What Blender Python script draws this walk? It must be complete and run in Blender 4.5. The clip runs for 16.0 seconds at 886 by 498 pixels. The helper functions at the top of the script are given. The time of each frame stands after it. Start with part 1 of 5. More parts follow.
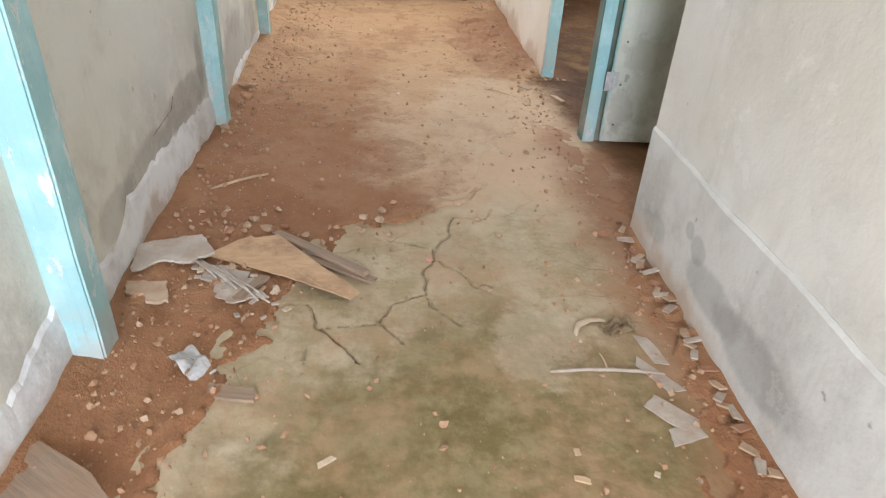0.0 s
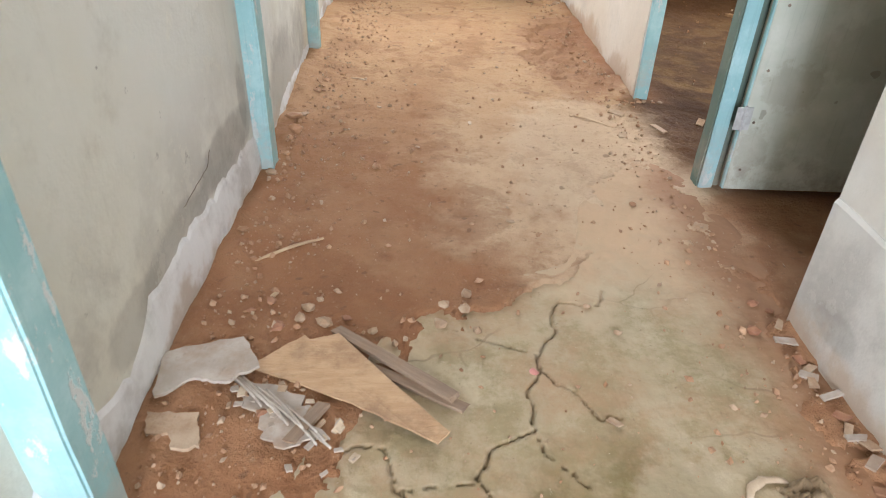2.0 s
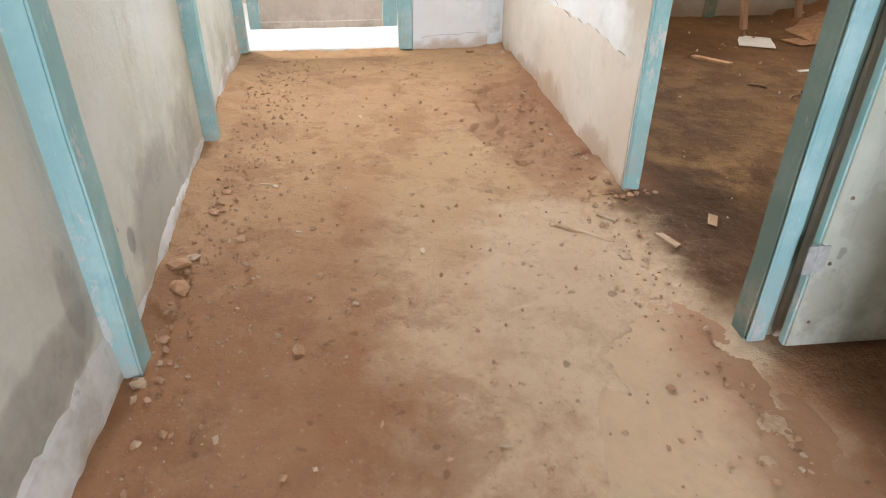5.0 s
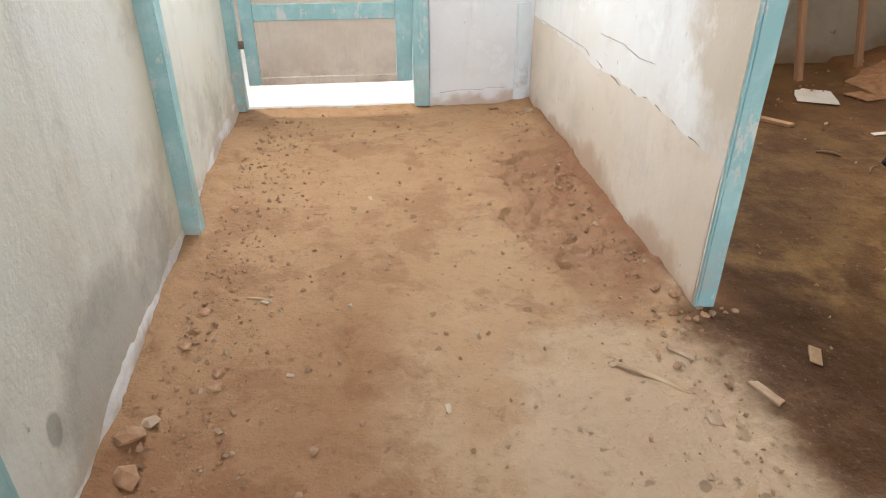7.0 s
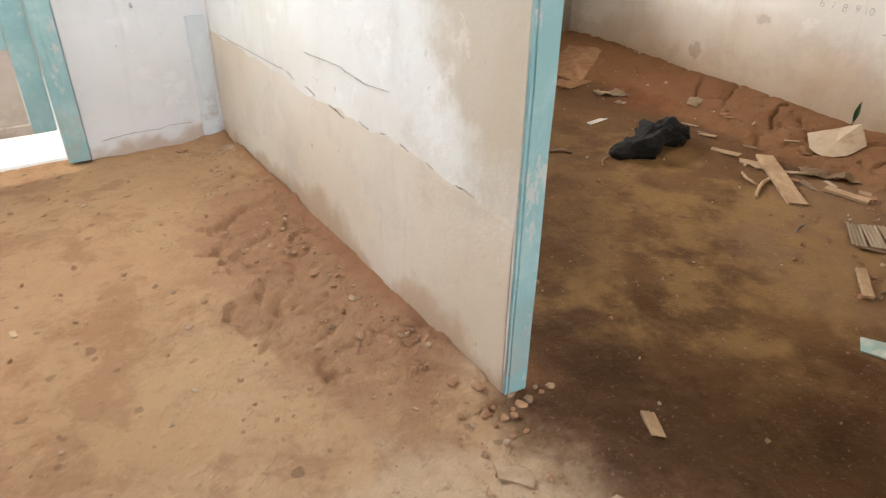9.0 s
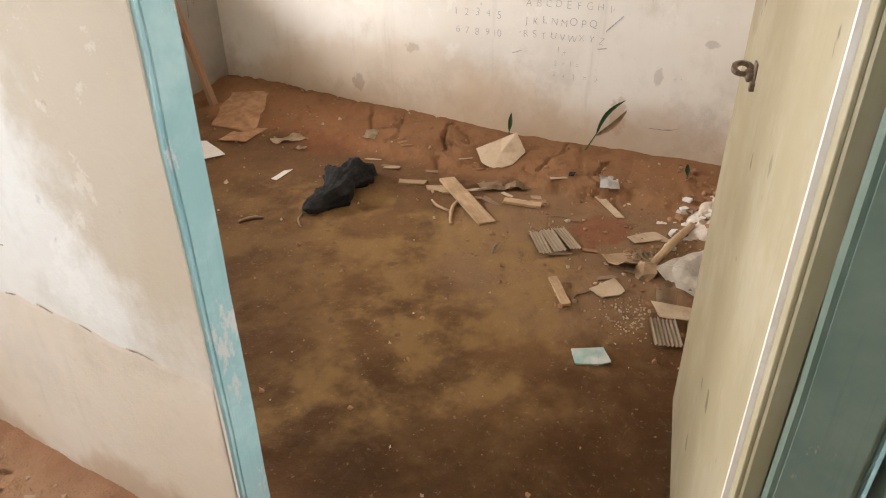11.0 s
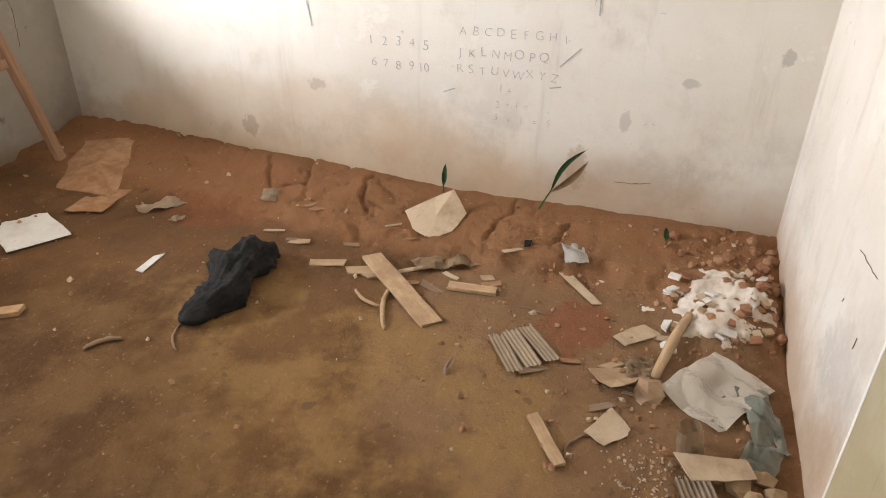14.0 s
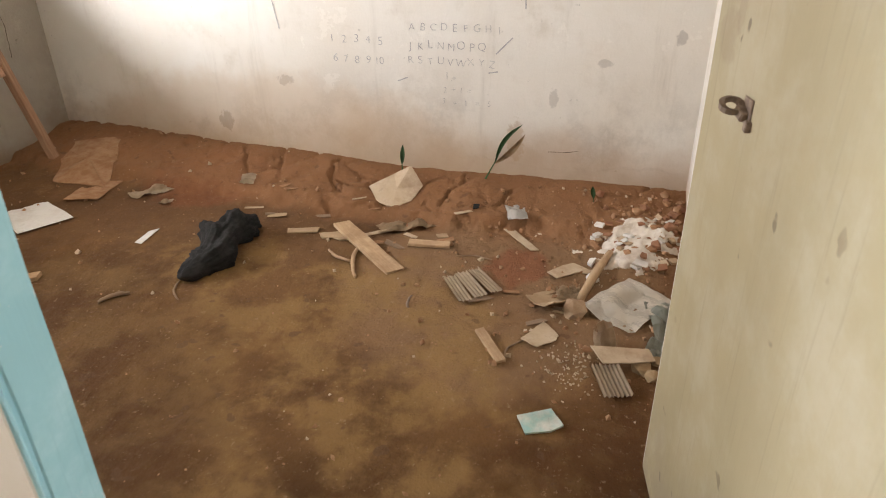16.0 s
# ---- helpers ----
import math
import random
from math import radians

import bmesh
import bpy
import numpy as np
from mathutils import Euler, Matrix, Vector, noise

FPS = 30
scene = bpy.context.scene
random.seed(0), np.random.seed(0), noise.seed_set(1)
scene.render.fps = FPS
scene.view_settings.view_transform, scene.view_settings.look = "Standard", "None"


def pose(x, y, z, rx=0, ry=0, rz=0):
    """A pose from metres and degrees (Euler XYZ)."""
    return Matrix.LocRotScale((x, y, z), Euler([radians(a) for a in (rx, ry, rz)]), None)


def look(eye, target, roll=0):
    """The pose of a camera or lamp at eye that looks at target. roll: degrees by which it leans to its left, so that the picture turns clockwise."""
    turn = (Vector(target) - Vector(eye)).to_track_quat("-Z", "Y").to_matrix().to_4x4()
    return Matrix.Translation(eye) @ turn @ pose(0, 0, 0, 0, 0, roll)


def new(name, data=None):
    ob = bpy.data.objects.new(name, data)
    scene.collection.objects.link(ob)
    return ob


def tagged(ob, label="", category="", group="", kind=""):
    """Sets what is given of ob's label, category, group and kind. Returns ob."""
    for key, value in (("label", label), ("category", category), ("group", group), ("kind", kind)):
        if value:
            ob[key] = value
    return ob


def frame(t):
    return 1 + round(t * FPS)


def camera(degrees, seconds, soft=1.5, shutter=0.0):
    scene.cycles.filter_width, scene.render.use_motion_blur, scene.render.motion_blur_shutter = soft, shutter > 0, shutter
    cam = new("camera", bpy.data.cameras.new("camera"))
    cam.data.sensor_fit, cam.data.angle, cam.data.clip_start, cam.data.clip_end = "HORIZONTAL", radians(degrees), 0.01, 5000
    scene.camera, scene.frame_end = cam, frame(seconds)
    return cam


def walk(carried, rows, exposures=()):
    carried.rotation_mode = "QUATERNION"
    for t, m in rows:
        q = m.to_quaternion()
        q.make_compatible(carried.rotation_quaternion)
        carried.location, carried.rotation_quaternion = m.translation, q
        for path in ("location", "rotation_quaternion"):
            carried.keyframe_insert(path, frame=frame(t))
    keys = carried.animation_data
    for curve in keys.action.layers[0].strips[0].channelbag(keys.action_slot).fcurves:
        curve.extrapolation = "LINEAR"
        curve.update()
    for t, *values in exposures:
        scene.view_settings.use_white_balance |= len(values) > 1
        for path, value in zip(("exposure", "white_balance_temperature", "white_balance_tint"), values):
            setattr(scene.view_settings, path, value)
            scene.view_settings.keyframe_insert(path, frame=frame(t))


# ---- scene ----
# ---- camera and walk ----
cam = camera(68.2, 16.0, shutter=0.25, soft=1.05)
PATH = [
    (0, (0.038, 0.225, 1.266), (0.211, 1.91, 0.203), 3.6),
    (0.5, (-0.036, 0.406, 1.258), (0.122, 2.107, 0.219), 2.0),
    (1, (-0.126, 0.563, 1.238), (0.059, 2.238, 0.161), 2.7),
    (1.5, (-0.137, 0.666, 1.231), (0.006, 2.336, 0.139), 3.4),
    (2, (-0.11, 0.855, 1.248), (-0.055, 2.529, 0.154), 2.0),
    (2.5, (-0.073, 0.988, 1.251), (0.025, 2.66, 0.159), 2.2),
    (3, (-0.108, 1.128, 1.264), (-0.012, 2.818, 0.2), 1.2),
    (3.5, (-0.154, 1.325, 1.284), (0.015, 3.036, 0.263), -0.2),
    (4, (-0.116, 1.49, 1.278), (0.102, 3.175, 0.224), 0.9),
    (6.5, (-0.1, 2.39, 1.304), (0.158, 4.093, 0.289), -0.3),
    (7, (-0.077, 2.519, 1.324), (0.125, 4.243, 0.331), -0.0),
    (7.5, (-0.082, 2.705, 1.309), (0.288, 4.383, 0.285), 1.5),
    (8, (-0.033, 2.962, 1.263), (0.559, 4.601, 0.283), -1.9),
    (8.5, (0.002, 3.096, 1.233), (0.803, 4.622, 0.218), -0.7),
    (9, (0.114, 3.261, 1.249), (1.076, 4.706, 0.256), 1.0),
    (9.5, (0.189, 3.322, 1.363), (1.377, 4.59, 0.372), 2.3),
    (10, (0.196, 3.348, 1.391), (1.647, 4.354, 0.452), 0.1),
    (12.5, (0.84, 3.704, 1.36), (2.407, 4.463, 0.376), 0.4),
    (13, (0.978, 3.823, 1.372), (2.58, 4.538, 0.412), 1.0),
    (13.5, (1.057, 3.879, 1.367), (2.703, 4.5, 0.415), 1.3),
    (14, (1.094, 3.905, 1.363), (2.751, 4.503, 0.415), 0.7),
    (14.5, (1.093, 3.876, 1.358), (2.758, 4.444, 0.406), 0.8),
    (15, (0.988, 3.805, 1.371), (2.691, 4.361, 0.483), 0.3),
    (15.5, (0.804, 3.729, 1.356), (2.507, 4.257, 0.45), 0.6),
    (16, (0.63, 3.691, 1.358), (2.333, 4.209, 0.445), -0.8),
]
walk(cam, [(t, look(eye, target, roll)) for t, eye, target, roll in PATH],
     exposures=((0.0, -0.04, 6450, 11), (0.5, 0.05, 6450, 11), (2.5, 0.14, 6400, 11), (4.0, 0.08, 6450, 11), (6.5, -0.12, 6550, 11), (8.5, -0.18, 6600, 11), (10.0, -0.2, 7150, 14), (12.5, 0.0, 6600, 11), (14.5, -0.06, 6600, 11), (15.0, -0.13, 6650, 11), (15.5, -0.25, 6800, 12), (16.0, -0.15, 6750, 12)))

# ---- world and lights ----
world = bpy.data.worlds.new("sky")
scene.world = world
world.use_nodes = True
wn = world.node_tree.nodes
wl = world.node_tree.links
sky = wn.new("ShaderNodeTexSky")
sky.sky_type = "NISHITA"
sky.sun_disc = False
sky.sun_elevation = radians(35)
sky.sun_rotation = radians(320)
wl.new(sky.outputs[0], wn["Background"].inputs[0])
wn["Background"].inputs[1].default_value = 0.12

sun = new("sun", bpy.data.lights.new("sun", "SUN"))
sun.data.energy, sun.data.angle, sun.data.color = 4.0, radians(0.5), (1.0, 0.95, 0.86)
sun.matrix_world = look((-5.27, 6.27, 5.74), (0.0, 0.0, 0.0))


def window_lamp(name, eye, target, w, h, watts, color=(0.80, 0.87, 1.0)):
    ob = new(name, bpy.data.lights.new(name, "AREA"))
    ob.data.shape, ob.data.size, ob.data.size_y = "RECTANGLE", w, h
    ob.data.energy, ob.data.color = watts, color
    ob.matrix_world = look(eye, target)
    return ob


# sky light standing in the openings: the open entrance behind the walker, the transom over the end door, the room's window
window_lamp("entrance_light", (-0.28, -2.47, 1.35), (-0.1, 2.0, 0.9), 0.95, 2.0, 275, (0.76, 0.86, 1.05))
window_lamp("transom_light", (-0.27, 6.9, 2.34), (0.5, 4.6, 0.6), 1.0, 0.34, 195, (0.76, 0.86, 1.05))
window_lamp("room_window_light", (2.5, 7.72, 1.295), (3.3, 3.9, 0.2), 1.5, 0.36, 225, (0.86, 0.885, 0.95))


# ---- materials ----
def material(name, rough=0.9):
    m = bpy.data.materials.new(name)
    m.use_nodes = True
    b = m.node_tree.nodes["Principled BSDF"]
    b.inputs["Roughness"].default_value = rough
    b.inputs["Specular IOR Level"].default_value = 0.25
    return m, m.node_tree, b


class Nodes:
    """Short calls for building a material's node tree."""

    def __init__(self, name, rough=0.9, m=None):
        self.m, self.t, self.b = (m, m.node_tree, m.node_tree.nodes["Principled BSDF"]) if m else material(name, rough)
        self.co = self.t.nodes.new("ShaderNodeTexCoord").outputs["Object"]
        self.geo = self.t.nodes.new("ShaderNodeNewGeometry").outputs["Position"]

    def put(self, node, key, value):
        if hasattr(value, "is_output"):
            self.t.links.new(value, node.inputs[key])
        elif value is not None:
            node.inputs[key].default_value = value

    def noise(self, scale, detail=4, rough=0.55, where=None, dist=0.0):
        n = self.t.nodes.new("ShaderNodeTexNoise")
        self.put(n, "Vector", self.geo if where is None else where)
        n.inputs["Scale"].default_value, n.inputs["Detail"].default_value = scale, detail
        n.inputs["Roughness"].default_value, n.inputs["Distortion"].default_value = rough, dist
        return n.outputs["Fac"]

    def voronoi(self, scale, feature="F1", where=None):
        n = self.t.nodes.new("ShaderNodeTexVoronoi")
        n.feature = feature
        self.put(n, "Vector", self.geo if where is None else where)
        n.inputs["Scale"].default_value = scale
        return n.outputs["Distance"]

    def stretch(self, x, y, z, where=None):
        n = self.t.nodes.new("ShaderNodeMapping")
        self.put(n, "Vector", self.geo if where is None else where)
        n.inputs["Scale"].default_value = (x, y, z)
        return n.outputs[0]

    def wander(self, scale=7.0, amount=0.12):
        """The position, pushed about by noise, for uneven lines."""
        n = self.t.nodes.new("ShaderNodeTexNoise")
        self.put(n, "Vector", self.geo)
        n.inputs["Scale"].default_value = scale
        m = self.t.nodes.new("ShaderNodeVectorMath")
        m.operation = "MULTIPLY_ADD"
        self.t.links.new(n.outputs["Color"], m.inputs[0])
        m.inputs[1].default_value = (amount, amount, amount)
        self.t.links.new(self.geo, m.inputs[2])
        return m.outputs[0]

    def ramp(self, fac, lo, hi, a=0.0, b=1.0):
        n = self.t.nodes.new("ShaderNodeMapRange")
        n.interpolation_type = "SMOOTHSTEP"
        for key, v in zip(("Value", "From Min", "From Max", "To Min", "To Max"), (fac, lo, hi, a, b)):
            self.put(n, key, v)
        return n.outputs[0]

    def math(self, op, a, b=None):
        n = self.t.nodes.new("ShaderNodeMath")
        n.operation = op
        self.put(n, 0, a)
        self.put(n, 1, b)
        return n.outputs[0]

    def axis(self, i):
        n = self.t.nodes.new("ShaderNodeSeparateXYZ")
        self.t.links.new(self.geo, n.inputs[0])
        return n.outputs[i]

    def mix(self, fac, a, b):
        n = self.t.nodes.new("ShaderNodeMix")
        n.data_type = "RGBA"
        self.put(n, 0, fac)
        for k, v in ((6, a), (7, b)):
            self.put(n, k, v if hasattr(v, "is_output") else (*v, 1))
        return n.outputs[2]

    def blob(self, x, y, rx, ry, jag=0.35, scale=5.0, z=None, rz=1.0):
        """1 inside a ragged patch round (x, y), fading to 0 past its rim."""
        dx = self.math("DIVIDE", self.math("SUBTRACT", self.axis(0), x), rx)
        dy = self.math("DIVIDE", self.math("SUBTRACT", self.axis(1), y), ry)
        d = self.math("ADD", self.math("MULTIPLY", dx, dx), self.math("MULTIPLY", dy, dy))
        if z is not None:
            dz = self.math("DIVIDE", self.math("SUBTRACT", self.axis(2), z), rz)
            d = self.math("ADD", d, self.math("MULTIPLY", dz, dz))
        n = self.math("MULTIPLY", self.math("SUBTRACT", self.noise(scale, 5, 0.65), 0.5), jag * 4)
        return self.ramp(self.math("ADD", d, n), 0.55, 1.25, 1.0, 0.0)

    def random(self):
        return self.t.nodes.new("ShaderNodeObjectInfo").outputs["Random"]

    def island(self):
        return self.t.nodes.new("ShaderNodeNewGeometry").outputs["Random Per Island"]

    def done(self, color, bump=None, strength=0.4, dist=0.01, rough=None):
        self.put(self.b, "Base Color", color if hasattr(color, "is_output") else (*color, 1))
        self.put(self.b, "Roughness", rough)
        if bump is not None:
            n = self.t.nodes.new("ShaderNodeBump")
            n.inputs["Strength"].default_value, n.inputs["Distance"].default_value = strength, dist
            self.put(n, "Height", bump)
            self.t.links.new(n.outputs[0], self.b.inputs["Normal"])
        return self.m


def plaster(name, base, tint, dirt, damp_height, mud=(0.34, 0.21, 0.12), patches=(), px=-0.85, flakes=0.2, damp_k=0.45, pcol=(0.215, 0.195, 0.17)):
    n = Nodes(name, 0.92)
    c = n.mix(n.ramp(n.noise(0.9, 5, 0.6), 0.35, 0.68), base, tint)
    c = n.mix(n.ramp(n.noise(3.2, 6, 0.7), 0.52, 0.78, 0.0, 0.55), c, dirt)
    streak = n.noise(2.0, 5, 0.65, n.stretch(4.0, 4.0, 0.45))
    c = n.mix(n.ramp(streak, 0.55, 0.8, 0.0, 0.4), c, [v * 0.72 for v in dirt])
    spots = n.math("MULTIPLY", n.ramp(n.noise(19.0, 3, 0.6), 0.68, 0.76), n.ramp(n.noise(2.3, 2), 0.42, 0.62))
    c = n.mix(n.math("MULTIPLY", spots, 0.6), c, (0.09, 0.08, 0.07))
    damp = n.math("MULTIPLY", n.ramp(n.axis(2), 0.15, 0.75, 1.0, 0.0), n.ramp(n.noise(2.1, 6, 0.68), 0.47, 0.64))
    c = n.mix(n.math("MULTIPLY", damp, damp_k), c, (0.25, 0.22, 0.185))
    for y, z, ry, rz, k in patches:
        c = n.mix(n.math("MULTIPLY", n.blob(px, y, 1.0, ry, 0.42, 6.0, z, rz), k * 0.72), c, pcol)
    flake = n.ramp(n.noise(4.2, 7, 0.72), 0.60, 0.625)
    c = n.mix(n.math("MULTIPLY", flake, flakes), c, [min(1, v * 1.22) for v in base])
    edge = n.math("ADD", n.axis(2), n.math("MULTIPLY", n.math("SUBTRACT", n.noise(2.6, 5, 0.6), 0.5), -0.55))
    c = n.mix(n.ramp(edge, damp_height * 0.1, damp_height, 0.75, 0.0), c, mud)
    h = n.math("ADD", n.noise(6.0, 6, 0.65), n.math("MULTIPLY", n.noise(70.0, 3, 0.6), 0.22))
    return n.done(c, h, 0.35, 0.015)


def east_wall():
    """The room's far wall: mud splash, smudges, a damp green foot, and shade painted low at its north end."""
    m = plaster("white_limewash_smudged", (0.74, 0.71, 0.65), (0.68, 0.63, 0.55), (0.52, 0.46, 0.37), 0.42, (0.44, 0.31, 0.20))
    n = Nodes("", m=m)
    c = n.b.inputs["Base Color"].links[0].from_socket
    # small smudges; the last, wide brown patch is window-sill shade painted on
    for y, z, ry, rz, k, col in ((6.085, 0.255, 0.05, 0.06, 0.85, (0.13, 0.10, 0.08)), (5.65, 0.52, 0.05, 0.03, 0.7, (0.2, 0.17, 0.14)), (4.11, 0.50, 0.025, 0.05, 0.6, (0.3, 0.27, 0.24)),
                                 (3.87, 0.69, 0.04, 0.02, 0.6, (0.25, 0.22, 0.2)), (3.53, 0.82, 0.025, 0.035, 0.7, (0.22, 0.2, 0.18)), (4.30, 0.26, 0.05, 0.11, 0.7, (0.40, 0.27, 0.15)),
                                 (5.8, 0.15, 1.3, 0.42, 0.75, (0.52, 0.38, 0.245))):
        c = n.mix(n.math("MULTIPLY", n.blob(4.0, y, 1.0, ry, 1.1 if ry < 0.1 else 0.35, 26.0 if ry < 0.1 else 3.0, z, rz), k * 0.6), c, col)
    n.t.links.new(c, n.b.inputs["Base Color"])
    return m


wall_east = east_wall()
dado_beige = plaster("beige_lower_coat", (0.60, 0.49, 0.365), (0.66, 0.57, 0.46), (0.46, 0.36, 0.26), 0.12, (0.44, 0.29, 0.18), damp_k=0.2)
wall_cream = plaster("cream_limewash", (0.66, 0.64, 0.54), (0.71, 0.71, 0.65), (0.42, 0.39, 0.32), 0.16, (0.50, 0.42, 0.32), ((4.05, 0.14, 0.38, 0.26, 0.62), (4.62, 0.14, 0.22, 0.24, 0.5), (3.68, 0.25, 0.035, 0.045, 0.8), (2.95, 0.27, 0.34, 0.10, 0.62), (2.45, 0.22, 0.30, 0.10, 0.55), (2.1, 0.21, 0.18, 0.08, 0.4), (3.22, 0.38, 0.05, 0.12, 0.5)))
wall_grey = plaster("grey_limewash", (0.66, 0.63, 0.57), (0.56, 0.51, 0.42), (0.42, 0.38, 0.32), 0.18, (0.46, 0.36, 0.27))
wall_white = plaster("white_limewash", (0.74, 0.71, 0.65), (0.66, 0.60, 0.51), (0.50, 0.43, 0.34), 0.34, (0.42, 0.28, 0.17),
                     ((4.40, 1.20, 0.34, 0.60, 1.1), (4.75, 1.5, 0.25, 0.30, 0.55), (4.36, 0.60, 0.10, 0.40, 0.5)), 1.02, pcol=(0.50, 0.40, 0.28))
skirt = plaster("whitish_patch_render", (0.72, 0.71, 0.69), (0.76, 0.76, 0.74), (0.46, 0.42, 0.37), 0.08, (0.46, 0.36, 0.27))
wall_clean = plaster("clean_white_limewash", (0.76, 0.76, 0.75), (0.70, 0.69, 0.67), (0.60, 0.57, 0.53), 0.10, (0.48, 0.34, 0.24), damp_k=0.08)
# darker grey for the window wall: its unlit side is put into the colour
wall_shaded = plaster("shaded_limewash", (0.44, 0.40, 0.34), (0.36, 0.32, 0.26), (0.27, 0.23, 0.18), 0.3, (0.26, 0.17, 0.10))
cement = plaster("cement_render", (0.53, 0.50, 0.44), (0.59, 0.56, 0.50), (0.33, 0.295, 0.25), 0.12, (0.42, 0.30, 0.20),
                 ((1.86, 0.235, 0.055, 0.045, 0.5), (1.94, 0.26, 0.03, 0.03, 0.5), (1.72, 0.16, 0.2, 0.07, 0.55), (1.45, 0.15, 0.25, 0.08, 0.6), (2.2, 0.14, 0.1, 0.06, 0.5)), 1.0)


def paint(name, base, worn, bare, chips=0.62, smears=(), specks=0.0):
    n = Nodes(name, 0.62)
    grain = n.noise(3.0, 5, 0.6, n.stretch(28.0, 28.0, 1.2))
    c = n.mix(n.ramp(n.noise(5.0, 5, 0.7), 0.4, 0.7), base, worn)
    c = n.mix(n.ramp(grain, 0.55, 0.75, 0.0, 0.35), c, [v * 0.6 for v in base])
    chip = n.ramp(n.noise(11.0, 6, 0.75, n.stretch(1.0, 1.0, 0.45)), chips, chips + 0.05)
    c = n.mix(chip, c, bare)
    foot = n.math("MULTIPLY", n.ramp(n.axis(2), 0.02, 0.40, 1.0, 0.0), n.ramp(n.noise(8.0, 6, 0.7), 0.40, 0.60))
    c = n.mix(n.math("MULTIPLY", foot, 0.75), c, [0.5 * (v + w) for v, w in zip((0.27, 0.22, 0.16), bare)])
    for x, y, z, rx, rz, k in smears:
        c = n.mix(n.math("MULTIPLY", n.blob(x, y, rx, 1.0, 0.9, 14.0, z, rz), k), c, (0.20, 0.14, 0.09))
    if specks:
        dots = n.math("MULTIPLY", n.ramp(n.noise(16.0, 2, 0.4), 0.70, 0.735), n.ramp(n.noise(3.0, 2), 0.40, 0.55))
        c = n.mix(n.math("MULTIPLY", dots, specks), c, (0.10, 0.07, 0.04))
        c = n.mix(n.ramp(n.noise(2.2, 5, 0.6, n.stretch(1.0, 1.0, 0.5)), 0.42, 0.68, 0.0, 0.35), c, [v * 0.72 for v in base])
    h = n.math("SUBTRACT", n.math("MULTIPLY", grain, 0.5), chip)
    return n.done(c, h, 0.35, 0.004)


turquoise = paint("worn_turquoise_paint", (0.275, 0.465, 0.46), (0.40, 0.575, 0.56), (0.54, 0.56, 0.52), 0.57)
sea_green = paint("dark_green_paint", (0.105, 0.145, 0.11), (0.15, 0.185, 0.14), (0.26, 0.22, 0.16), 0.64)
leaf_cream = paint("cream_door_paint", (0.34, 0.28, 0.165), (0.385, 0.33, 0.22), (0.30, 0.24, 0.15), 0.74, ((1.96, 3.53, 1.15, 0.06, 0.05, 0.3), (1.91, 3.52, 1.24, 0.02, 0.09, 0.25)), 0.75)
leaf_green = paint("green_grey_door_paint", (0.47, 0.48, 0.38), (0.56, 0.55, 0.46), (0.33, 0.29, 0.22), 0.72, ((1.24, 3.21, 0.46, 0.12, 0.10, 0.3), (1.16, 3.21, 0.20, 0.06, 0.12, 0.3), (1.5, 3.2, 0.6, 0.2, 0.12, 0.2)), 0.5)
batten_pale = paint("whitewashed_batten", (0.62, 0.66, 0.66), (0.70, 0.72, 0.71), (0.55, 0.52, 0.47), 0.66)
panel_tan = paint("pale_plywood_panel", (0.56, 0.47, 0.38), (0.62, 0.54, 0.45), (0.34, 0.26, 0.19), 0.70)


